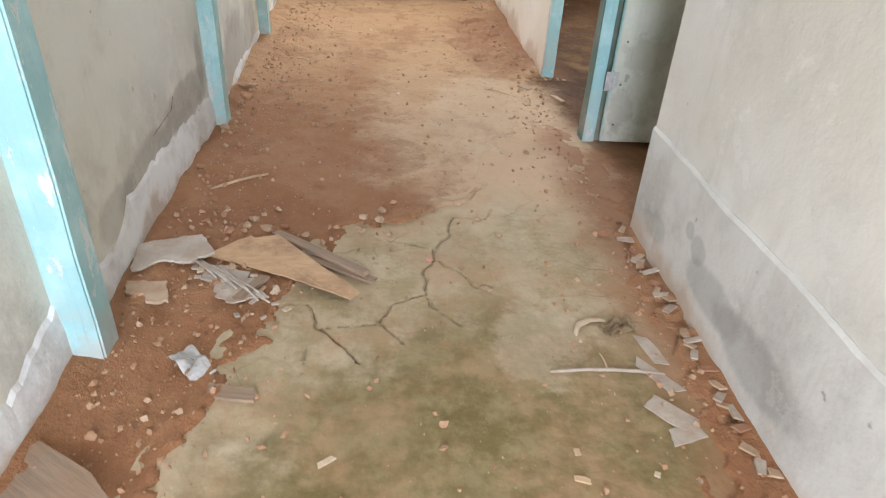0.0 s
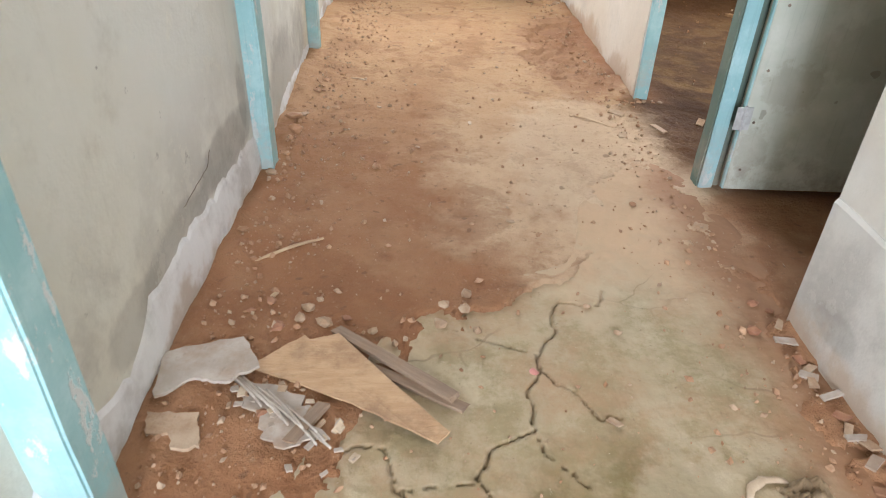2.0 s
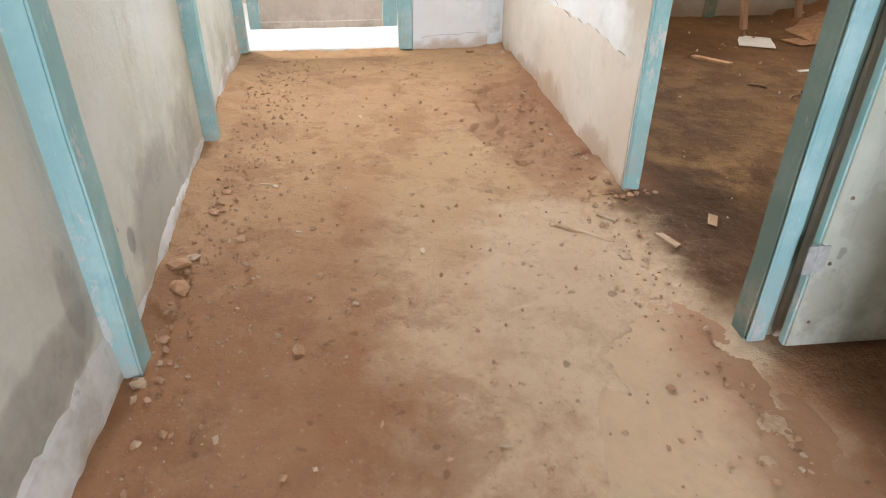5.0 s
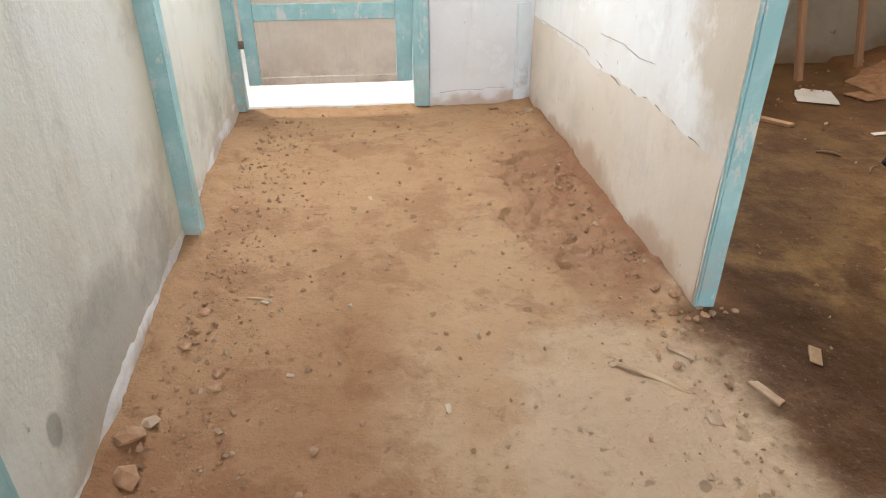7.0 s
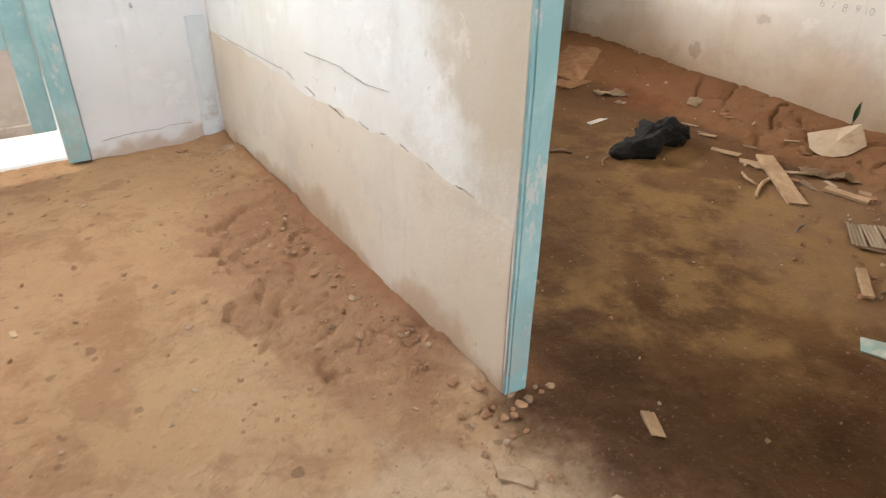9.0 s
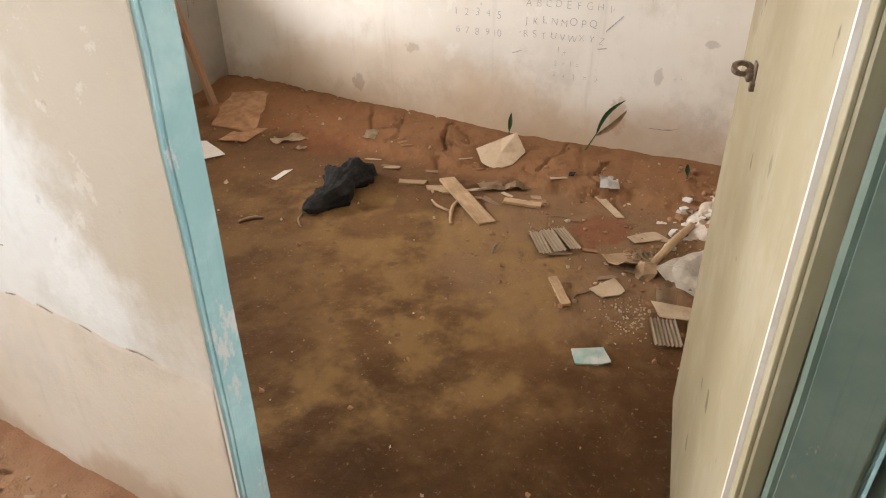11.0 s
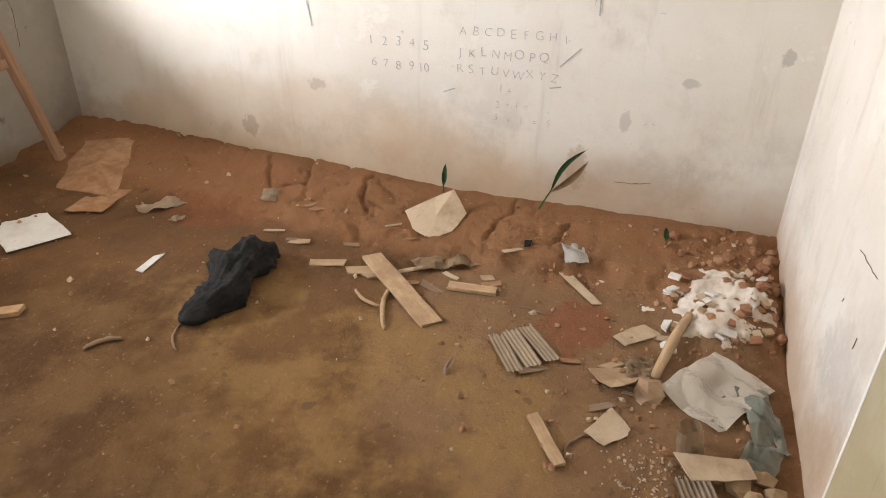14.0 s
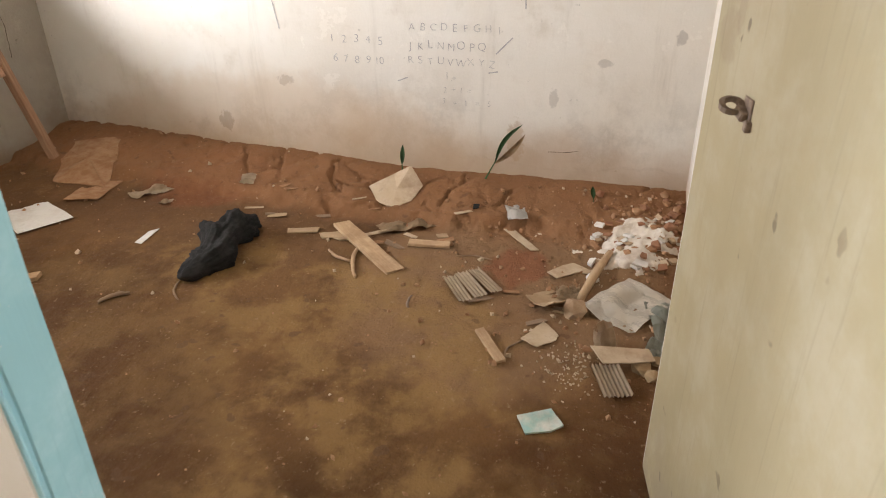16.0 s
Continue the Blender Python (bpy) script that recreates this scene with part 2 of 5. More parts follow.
def soil_material():
    n = Nodes("red_earth", 0.97)
    red, tan, dark = (0.265, 0.118, 0.052), (0.40, 0.235, 0.118), (0.135, 0.068, 0.035)
    c = n.mix(n.ramp(n.noise(1.3, 6, 0.62), 0.38, 0.66), red, (0.33, 0.17, 0.085))
    worn = n.blob(0.52, 3.75, 0.62, 1.5, 0.4, 3.0)
    c = n.mix(n.math("MULTIPLY", worn, n.ramp(n.noise(4.5, 6, 0.7), 0.3, 0.6, 0.45, 0.95)), c, (0.52, 0.36, 0.22))
    far = n.math("MULTIPLY", n.ramp(n.axis(1), 2.9, 4.7), n.ramp(n.axis(0), 0.9, 1.05, 1.0, 0.0))
    c = n.mix(n.math("MULTIPLY", far, n.ramp(n.noise(2.0, 6, 0.65), 0.25, 0.6, 0.5, 0.9)), c, tan)
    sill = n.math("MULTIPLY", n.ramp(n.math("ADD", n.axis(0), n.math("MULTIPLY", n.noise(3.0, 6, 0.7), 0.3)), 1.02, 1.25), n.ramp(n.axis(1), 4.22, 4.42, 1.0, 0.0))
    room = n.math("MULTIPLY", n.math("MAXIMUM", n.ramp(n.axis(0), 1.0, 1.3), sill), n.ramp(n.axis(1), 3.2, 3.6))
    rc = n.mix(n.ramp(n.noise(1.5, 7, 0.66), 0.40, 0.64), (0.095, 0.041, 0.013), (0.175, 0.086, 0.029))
    rc = n.mix(n.ramp(n.noise(3.6, 7, 0.72), 0.55, 0.68, 0.0, 0.6), rc, (0.265, 0.148, 0.055))
    rc = n.mix(n.math("MULTIPLY", n.ramp(n.axis(0), 2.3, 3.2), 0.5), rc, (0.17, 0.09, 0.042))
    rc = n.mix(n.math("MULTIPLY", n.blob(3.0, 4.15, 0.8, 0.7, 0.3, 2.5), 0.6), rc, (0.31, 0.185, 0.10))
    rc = n.mix(n.math("MULTIPLY", n.blob(3.17, 4.12, 0.19, 0.14, 0.8, 7.0), 0.55), rc, (0.23, 0.065, 0.028))
    rc = n.mix(n.math("MULTIPLY", n.blob(3.6, 5.95, 0.35, 0.35, 0.5, 5.0), 0.6), rc, (0.22, 0.075, 0.032))
    rc = n.mix(n.math("MULTIPLY", n.ramp(n.math("ADD", n.axis(0), n.math("MULTIPLY", n.noise(5.0, 5, 0.7), 0.3)), 3.50, 3.70), 0.75), rc, (0.30, 0.145, 0.068))
    # floor darkened just inside the doorway: shade put into the earth colour
    door_shade = n.math("MULTIPLY", n.ramp(n.axis(0), 1.5, 2.25, 1.0, 0.0), n.ramp(n.noise(1.9, 6, 0.7), 0.34, 0.58, 0.95, 0.6))
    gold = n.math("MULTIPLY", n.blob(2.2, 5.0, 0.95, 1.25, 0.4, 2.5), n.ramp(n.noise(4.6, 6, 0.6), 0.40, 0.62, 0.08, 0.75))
    rc = n.mix(door_shade, rc, (0.062, 0.026, 0.008))
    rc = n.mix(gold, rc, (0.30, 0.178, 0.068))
    # more shade painted over the floor's north-west part
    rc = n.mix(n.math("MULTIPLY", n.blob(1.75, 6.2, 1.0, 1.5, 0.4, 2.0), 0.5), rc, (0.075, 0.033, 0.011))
    c = n.mix(n.ramp(n.noise(2.6, 7, 0.68, n.wander()), 0.50, 0.60, 0.0, 0.45), c, (0.215, 0.092, 0.040))
    c = n.mix(n.math("MULTIPLY", n.blob(0.66, 3.55, 0.42, 0.75, 0.7, 4.0), 0.6), c, (0.53, 0.385, 0.25))
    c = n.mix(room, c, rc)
    c = n.mix(n.ramp(n.noise(9.0, 6, 0.75), 0.54, 0.74, 0.0, 0.34), c, dark)
    c = n.mix(n.ramp(n.noise(26.0, 5, 0.7), 0.58, 0.72, 0.0, 0.45), c, dark)
    c = n.mix(n.ramp(n.noise(55.0, 4, 0.7), 0.60, 0.70, 0.0, 0.32), c, (0.46, 0.32, 0.20))
    c = n.mix(n.ramp(n.noise(15.0, 2, 0.4), 0.69, 0.73, 0.0, 0.5), c, (0.12, 0.065, 0.035))
    c = n.mix(n.ramp(n.noise(4.0, 7, 0.75, n.wander(3.0, 0.3)), 0.52, 0.70, 0.0, 0.30), c, (0.20, 0.105, 0.05))
    c = n.mix(n.math("MULTIPLY", n.blob(0.86, 5.2, 0.40, 0.9, 0.7, 4.0), 0.5), c, (0.25, 0.115, 0.06))
    h = n.math("ADD", n.noise(24.0, 6, 0.7), n.math("MULTIPLY", n.noise(110.0, 3, 0.6), 0.3))
    return n.done(c, h, 0.8, 0.018)


earth = soil_material()


def screed_material():
    n = Nodes("worn_screed", 0.9)
    c = n.mix(n.ramp(n.noise(2.2, 6, 0.65), 0.35, 0.65), (0.36, 0.275, 0.165), (0.43, 0.345, 0.225))
    c = n.mix(n.ramp(n.noise(9.0, 6, 0.7), 0.5, 0.72, 0.0, 0.45), c, (0.33, 0.21, 0.115))
    net = n.ramp(n.voronoi(3.4, "DISTANCE_TO_EDGE", n.wander()), 0.004, 0.016, 1.0, 0.0)
    c = n.mix(n.math("MULTIPLY", net, n.ramp(n.noise(1.7, 2), 0.48, 0.62, 0.0, 0.45)), c, (0.10, 0.07, 0.045))
    moss = n.math("MULTIPLY", n.blob(0.36, 0.98, 0.74, 0.90, 0.7, 4.0), n.ramp(n.noise(4.0, 7, 0.72), 0.22, 0.56, 0.62, 1.0))
    c = n.mix(n.math("MULTIPLY", moss, 0.96), c, (0.128, 0.092, 0.026))
    thin = n.math("MULTIPLY", n.blob(0.35, 1.75, 0.8, 0.75, 0.6, 6.0), n.ramp(n.noise(7.0, 6, 0.75), 0.42, 0.62, 0.05, 0.75))
    c = n.mix(thin, c, (0.25, 0.195, 0.095))
    c = n.mix(n.ramp(n.noise(34.0, 4, 0.7), 0.62, 0.74, 0.0, 0.6), c, (0.16, 0.11, 0.07))
    dust = n.math("MULTIPLY", n.ramp(n.noise(2.7, 7, 0.72), 0.42, 0.62), n.ramp(n.noise(13.0, 5, 0.7), 0.3, 0.6, 0.2, 0.65))
    c = n.mix(dust, c, (0.34, 0.205, 0.11))
    scour = n.blob(0.50, 1.72, 0.13, 0.20, 1.0, 9.0)
    c = n.mix(n.math("MULTIPLY", scour, 0.3), c, (0.52, 0.42, 0.30))
    silt = n.math("MULTIPLY", n.ramp(n.math("ADD", n.axis(1), n.math("MULTIPLY", n.noise(3.0, 6, 0.7), 0.8)), 2.65, 3.25), n.ramp(n.noise(6.0, 6, 0.7), 0.3, 0.6, 0.55, 0.95))
    c = n.mix(silt, c, (0.48, 0.32, 0.19))
    rim = n.ramp(n.math("ADD", n.axis(0), n.math("MULTIPLY", n.noise(4.0, 6, 0.7), 0.35)), 0.88, 1.12, 0.0, 0.9)
    c = n.mix(rim, c, (0.285, 0.14, 0.07))
    c = n.mix(n.ramp(n.noise(48.0, 3, 0.7), 0.66, 0.74, 0.0, 0.45), c, (0.50, 0.41, 0.29))
    h = n.math("ADD", n.noise(12.0, 6, 0.7), n.math("MULTIPLY", n.noise(90.0, 3, 0.6), 0.3))
    return n.done(c, h, 0.5, 0.008)


screed = screed_material()


def plain(name, a, b, scale=12.0, rough=0.85, bump=0.3, grain=None, dust=0.0):
    n = Nodes(name, rough)
    where = n.stretch(*grain, where=n.co) if grain else n.co
    c = n.mix(n.ramp(n.noise(scale, 5, 0.65, where), 0.35, 0.68), a, b)
    c = n.mix(n.ramp(n.noise(scale * 4, 4, 0.65, where), 0.58, 0.75, 0.0, 0.5), c, [v * 0.6 for v in a])
    if dust:
        c = n.mix(n.ramp(n.noise(7.0, 7, 0.72), 0.42, 0.66, 0.1 * dust, dust), c, (0.27, 0.155, 0.085))
    return n.done(c, n.noise(scale * 3, 4, 0.6, where), bump, 0.006)


wood_pale = plain("pale_split_wood", (0.46, 0.31, 0.18), (0.57, 0.41, 0.255), 4.0, grain=(2.0, 22.0, 22.0), dust=0.55)
wood_dark = plain("weathered_dark_wood", (0.22, 0.15, 0.10), (0.30, 0.21, 0.14), 4.0, grain=(2.0, 22.0, 22.0), dust=0.5)
wood_red = plain("raw_red_timber", (0.30, 0.17, 0.10), (0.38, 0.23, 0.14), 4.0, grain=(22.0, 22.0, 2.0))
plywood = plain("tan_plywood", (0.44, 0.265, 0.14), (0.52, 0.34, 0.19), 5.0, grain=(3.0, 14.0, 14.0), dust=0.85)
fibre = plain("grey_fibre_board", (0.35, 0.29, 0.23), (0.46, 0.39, 0.32), 9.0, dust=0.55)
rib_mat = plain("pale_splintered_rib", (0.38, 0.32, 0.26), (0.48, 0.42, 0.35), 9.0, dust=0.5)
mortar = plain("broken_mortar", (0.37, 0.245, 0.15), (0.47, 0.345, 0.23), 16.0, bump=0.6, dust=0.7)
crumb_mat = plain("dusty_crumb", (0.30, 0.155, 0.08), (0.42, 0.26, 0.155), 20.0, bump=0.4)
steel = plain("dirty_steel", (0.36, 0.35, 0.32), (0.46, 0.45, 0.42), 40.0, 0.5)
clod_mat = plain("earth_clod", (0.31, 0.155, 0.075), (0.43, 0.26, 0.15), 14.0, bump=0.6)
brick_red = plain("crumbled_brick", (0.28, 0.12, 0.065), (0.36, 0.19, 0.11), 16.0, bump=0.6, dust=0.5)
card = plain("brown_cardboard", (0.40, 0.28, 0.17), (0.48, 0.35, 0.22), 7.0, dust=0.5)
card_ribbed = plain("pale_ribbed_card", (0.56, 0.44, 0.31), (0.64, 0.53, 0.40), 5.0, dust=0.25)
card_pale = plain("pale_card", (0.52, 0.40, 0.27), (0.60, 0.48, 0.35), 5.0, dust=0.45)
paper = plain("dirty_white_paper", (0.72, 0.70, 0.66), (0.78, 0.76, 0.73), 6.0, bump=0.15, dust=0.25)
black_cloth = plain("black_cloth", (0.014, 0.0135, 0.013), (0.030, 0.028, 0.026), 18.0, 0.95, 0.8)
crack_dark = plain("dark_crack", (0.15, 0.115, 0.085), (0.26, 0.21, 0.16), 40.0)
rust = plain("rusted_iron", (0.16, 0.11, 0.08), (0.26, 0.19, 0.14), 40.0, 0.6)
charcoal = plain("charcoal_scribble", (0.34, 0.335, 0.33), (0.52, 0.51, 0.49), 30.0)
leaf_mat = plain("seedling_leaf", (0.035, 0.085, 0.03), (0.06, 0.13, 0.045), 20.0, 0.5)
leaf_dry = plain("dry_leaf", (0.30, 0.20, 0.11), (0.40, 0.29, 0.17), 20.0, 0.8)
teal_print = plain("teal_printed_card", (0.30, 0.52, 0.49), (0.66, 0.68, 0.62), 14.0, 0.5, dust=0.3)
red_plastic = plain("faded_red_plastic", (0.50, 0.18, 0.14), (0.56, 0.24, 0.19), 20.0, 0.5)
lime = plain("dry_lime_powder", (0.66, 0.58, 0.48), (0.78, 0.72, 0.64), 9.0, 0.95, 0.6, dust=0.45)
foam = plain("white_foam", (0.74, 0.71, 0.66), (0.80, 0.78, 0.74), 30.0, dust=0.3)
ground_mat = plain("sunlit_earth", (0.42, 0.32, 0.23), (0.50, 0.40, 0.30), 2.0)
porch_mat = plain("pale_concrete_porch", (0.62, 0.57, 0.50), (0.68, 0.64, 0.57), 3.0)


def plastic_film():
    n = Nodes("clear_plastic_film", 0.35)
    n.b.inputs["Transmission Weight"].default_value = 0.2
    n.b.inputs["IOR"].default_value = 1.2
    c = n.mix(n.ramp(n.noise(9.0, 4), 0.4, 0.7), (0.80, 0.73, 0.62), (0.87, 0.82, 0.74))
    return n.done(c, n.noise(30.0, 3), 0.5, 0.01)


film_clear = plastic_film()
blue_film = plain("pale_blue_plastic", (0.33, 0.335, 0.275), (0.42, 0.42, 0.35), 9.0, 0.35)


# ---- mesh tools ----
def part(name, bm, mat, parent=None, label="", smooth=False):
    """Links a bmesh as one mesh object, under a thing or a part where one is given."""
    me = bpy.data.meshes.new(name)
    bm.to_mesh(me)
    bm.free()
    for p in me.polygons:
        p.use_smooth = smooth
    me.materials.append(mat)
    ob = new(name, me)
    if parent is not None:
        ob.parent = parent
    if label:
        tagged(ob, label)
    return ob


def empty(name, label, category, m=None, group="", kind=""):
    ob = new(name)
    ob.empty_display_size = 0.1
    if m is not None:
        ob.matrix_world = m
    return tagged(ob, label, category, group, kind)


def add_box(bm, x0, x1, y0, y1, z0, z1, bevel=0.0, m=None):
    v = bmesh.ops.create_cube(bm, size=1.0)["verts"]
    t = Matrix.Translation(((x0 + x1) / 2, (y0 + y1) / 2, (z0 + z1) / 2)) @ Matrix.Diagonal((x1 - x0, y1 - y0, z1 - z0, 1))
    if m is not None:
        t = m @ t
    bmesh.ops.transform(bm, matrix=t, verts=v)
    if bevel:
        es = list({e for q in v for e in q.link_edges})
        bmesh.ops.bevel(bm, geom=es, offset=bevel, segments=1, affect="EDGES")
    return bm


def box(*a, **k):
    return add_box(bmesh.new(), *a, **k)


def wobble(bm, amp, scale, seed=0.0):
    for v in bm.verts:
        v.co += noise.noise_vector(v.co * scale + Vector((seed, seed * 1.7, seed * 0.3))) * amp
    return bm


def grid_mesh(x0, x1, y0, y1, step, height):
    nx, ny = max(2, round((x1 - x0) / step)), max(2, round((y1 - y0) / step))
    verts, faces = [], []
    for j in range(ny + 1):
        for i in range(nx + 1):
            x, y = x0 + (x1 - x0) * i / nx, y0 + (y1 - y0) * j / ny
            verts.append((x, y, height(x, y)))
    for j in range(ny):
        for i in range(nx):
            a = j * (nx + 1) + i
            faces.append((a, a + 1, a + nx + 2, a + nx + 1))
    return verts, faces


def sheet(name, data, mat, parent=None, smooth=True):
    me = bpy.data.meshes.new(name)
    me.from_pydata(data[0], [], data[1])
    me.materials.append(mat)
    for p in me.polygons:
        p.use_smooth = smooth
    ob = new(name, me)
    if parent is not None:
        ob.parent = parent
    return ob


# ---- large structure ----
X_LEFT, X_RIGHT, Y_END, Y_BACK = -0.805, 1.02, 6.82, -2.5
ROOM_E, ROOM_N, ROOM_S = 4.0, 7.3, 3.4
TOP = 2.75


def smooth(a, b, v):
    v = min(1.0, max(0.0, (v - a) / (b - a)))
    return v * v * (3 - 2 * v)


def fbm(x, y, scale, seed=0.0):
    return noise.fractal(Vector((x * scale + seed, y * scale - seed, seed)), 0.9, 2.1, 5)


def base(x, y):
    """Height of the trodden floor: earth has silted up towards the end door and the room's far walls."""
    if x < X_RIGHT + 0.05:
        return 0.012 * smooth(4.0, 5.5, y) - 0.045 * smooth(5.8, 6.6, y)
    if y < ROOM_S - 0.05:
        return 0.0
    t = smooth(1.0, 1.6, x)
    room = -0.05 + 0.06 * smooth(4.6, 6.2, y) + 0.04 * smooth(6.0, 7.0, y)
    edge = x + 0.10 * fbm(x, y, 1.5, 3.0) + 0.05 * fbm(x, y, 6.0, 7.0)
    room += 0.055 * smooth(3.46, 3.58, edge) + 0.06 * smooth(3.6, 3.98, edge)
    return room * t


def left_face(y):
    """The left wall runs straight to the second post, then splays a little outwards."""
    return X_LEFT - 0.036 * max(0.0, y - 3.42)


def near_wall(x, y):
    if x < X_RIGHT:
        return min(x - left_face(y), X_RIGHT - x if (y < 2.38 or y > 4.3) else 9.0)
    return 9.0


def patch(x, y):
    """1 on the rim of the swept screed, less inside."""
    r = math.hypot((x - 0.21 - 0.16 * (y - 1.25)) / 0.66, (y - 1.25) / (1.45 + 0.75 * smooth(0.40, 0.75, x)))
    return max(r, 1.0 + 1.6 * (y - 2.42 - 0.40 * (x + 0.05)) - 1.1 * smooth(0.36, 0.62, x))


BANK_CRACKS = (((3.95, 5.94), (3.82, 5.87), (3.70, 5.78)), ((3.92, 5.65), (3.76, 5.63), (3.56, 5.57)), ((3.95, 5.33), (3.76, 5.30), (3.63, 5.24), (3.49, 5.25)),
               ((3.96, 4.55), (3.85, 4.55), (3.73, 4.60), (3.55, 4.63)), ((3.85, 4.29), (3.74, 4.34), (3.62, 4.42)), ((3.76, 5.30), (3.70, 5.16), (3.72, 5.02)), ((3.76, 5.63), (3.70, 5.78)))


def seg_dist(px, py, a, b):
    dx, dy = b[0] - a[0], b[1] - a[1]
    t = max(0.0, min(1.0, ((px - a[0]) * dx + (py - a[1]) * dy) / (dx * dx + dy * dy + 1e-9)))
    return math.hypot(px - a[0] - t * dx, py - a[1] - t * dy)


def soil(x, y):
    """Top of the loose earth; where it dips under the screed the screed shows."""
    z = base(x, y) + 0.010 * fbm(x, y, 2.2) + 0.004 * fbm(x, y, 11.0, 4.0)
    d = near_wall(x, y)
    if d < 0.4:
        left = x < 0
        heap = (0.045 - 0.04 * smooth(5.9, 6.6, y)) if left else (0.028 + 0.03 * smooth(5.6, 6.6, y))
        z += heap * (1 - smooth(0.0, 0.26, d)) * (0.75 + 0.5 * fbm(x, y, 4.0, 9.0))
    z -= 0.004 * smooth(0.35, 0.6, fbm(x, y, 1.1, 21.0))
    z += 0.02 * (1 - smooth(0.12, 0.34, math.hypot(x + 0.52, (y - 2.15) * 0.8)))
    if x < X_RIGHT + 0.06 and y < 3.7:
        ragged = 0.30 * fbm(x, y, 3.0, 6.0) + 0.12 * fbm(x, y, 14.0, 2.0)
        r = patch(x, y)
        z -= 0.034 * (1 - smooth(0.975, 1.0, r + ragged * 0.60))
        z += (0.011 - 0.010 * smooth(0.30, 0.50, x)) * (1 - smooth(0.0, 0.16, abs(r + ragged * 0.60 - 1.03)))
    if 0.45 < x < X_RIGHT and 4.5 < y < 6.2:
        e = math.hypot((x - 0.86) / 0.34, (y - 5.2) / 0.62) + 0.5 * fbm(x, y, 4.5, 15.0)
        z -= 0.022 * (1 - smooth(0.92, 0.97, e)) + 0.012 * (1 - smooth(0.60, 0.64, e + 0.3 * fbm(x, y, 9.0, 18.0)))
    if x < X_RIGHT and y > 3.0:
        z -= 0.007 * smooth(0.30, 0.42, fbm(x, y, 5.5, 31.0))
    if 0.4 < x < X_RIGHT and 4.4 < y < 6.3:
        m = (1 - smooth(0.75, 1.1, math.hypot((x - 0.84) / 0.32, (y - 5.25) / 0.85) + 0.3 * fbm(x, y, 4.0, 37.0)))
        d = noise.voronoi(Vector((x * 5.5 + 0.5 * fbm(x, y, 5.0, 2.0), y * 5.5 + 0.5 * fbm(x, y, 5.0, 5.0), 0.5)))[0]
        z += m * (0.010 * smooth(0.0, 0.35, fbm(x, y, 6.0, 39.0)) - 0.020 * (1 - smooth(0.0, 0.06, d[1] - d[0])) * smooth(-0.2, 0.2, fbm(x, y, 2.5, 40.0)))
    crust = 1 - smooth(0.5, 1.0, math.hypot((x - 0.98) / 0.24, (y - 3.85) / 0.48) + 0.3 * fbm(x, y, 5.0, 27.0))
    if crust > 0:
        z += crust * (0.008 + 0.014 * abs(fbm(x, y, 9.0, 28.0)) + 0.006 * fbm(x, y, 24.0, 29.0))
    if x > 1.25 and y > ROOM_S:
        z += 0.006 * fbm(x, y, 1.2, 12.0)
        z += 0.075 * (1 - smooth(0.0, 0.42, math.hypot(x - 3.42, (y - 3.55) * 1.2) + 0.05 * fbm(x, y, 5.0, 61.0)))
        if x > 3.42:
            d = noise.voronoi(Vector((x * 2.9 + 0.35 * fbm(x, y, 4.0, 2.0), y * 2.9 + 0.35 * fbm(x, y, 4.0, 5.0), 0.5)))[0]
            z -= 0.016 * (1 - smooth(0.0, 0.05, d[1] - d[0])) * smooth(3.40, 3.52, x) * smooth(-0.45, 0.0, fbm(x, y, 1.6, 44.0))
            z += 0.010 * fbm(x, y, 7.0, 51.0)
            wx, wy = x + 0.05 * fbm(x, y, 5.0, 3.0), y + 0.05 * fbm(x, y, 5.0, 8.0)
            d = min(seg_dist(wx, wy, a, b) for line in BANK_CRACKS for a, b in zip(line, line[1:]))
            z -= 0.036 * (1 - smooth(0.003, 0.013, d)) * smooth(-0.35, 0.05, fbm(x, y, 3.0, 71.0))
    return z


CRACKS = [
    ([(0.308, 2.471), (0.272, 2.375), (0.276, 2.327), (0.21, 2.23), (0.205, 2.16), (0.172, 2.08), (0.171, 1.955), (0.055, 1.896), (0.016, 1.808)], 0.0043),
    ([(0.205, 2.16), (0.29, 2.08), (0.341, 1.99), (0.4, 2.0)], 0.0030),
    ([(0.171, 1.955), (0.183, 1.881), (0.27, 1.793)], 0.0030),
    ([(0.016, 1.808), (0.089, 1.706)], 0.0026),
    ([(-0.328, 1.873), (-0.273, 1.903), (-0.2, 1.893), (-0.161, 1.778), (-0.09, 1.70), (-0.037, 1.62)], 0.0041),
    ([(-0.15, 1.778), (0.007, 1.795)], 0.0026),
    ([(-0.192, 1.709), (-0.188, 1.592)], 0.0026),
    ([(0.039, 2.294), (0.159, 2.253), (0.21, 2.23)], 0.0026),
    ([(0.308, 2.471), (0.443, 2.453), (0.453, 2.524)], 0.0030),
]


def slab(x, y):
    z = 0.004 * fbm(x, y, 5.0, 8.0) + 0.0015 * fbm(x, y, 30.0, 1.0) - 0.03 * smooth(1.12, 1.3, patch(x, y))
    wx, wy = x + 0.012 * fbm(x, y, 16.0, 3.0), y + 0.012 * fbm(x, y, 16.0, 5.0)
    for line, width in CRACKS:
        if not (line[0][0] - 0.5 < x < line[0][0] + 0.5 and 1.5 < y < 2.75):
            continue
        d = min(seg_dist(wx, wy, line[i], line[i + 1]) for i in range(len(line) - 1))
        z -= 0.030 * (1 - smooth(width * 0.2, width * 0.85, d))
    return z


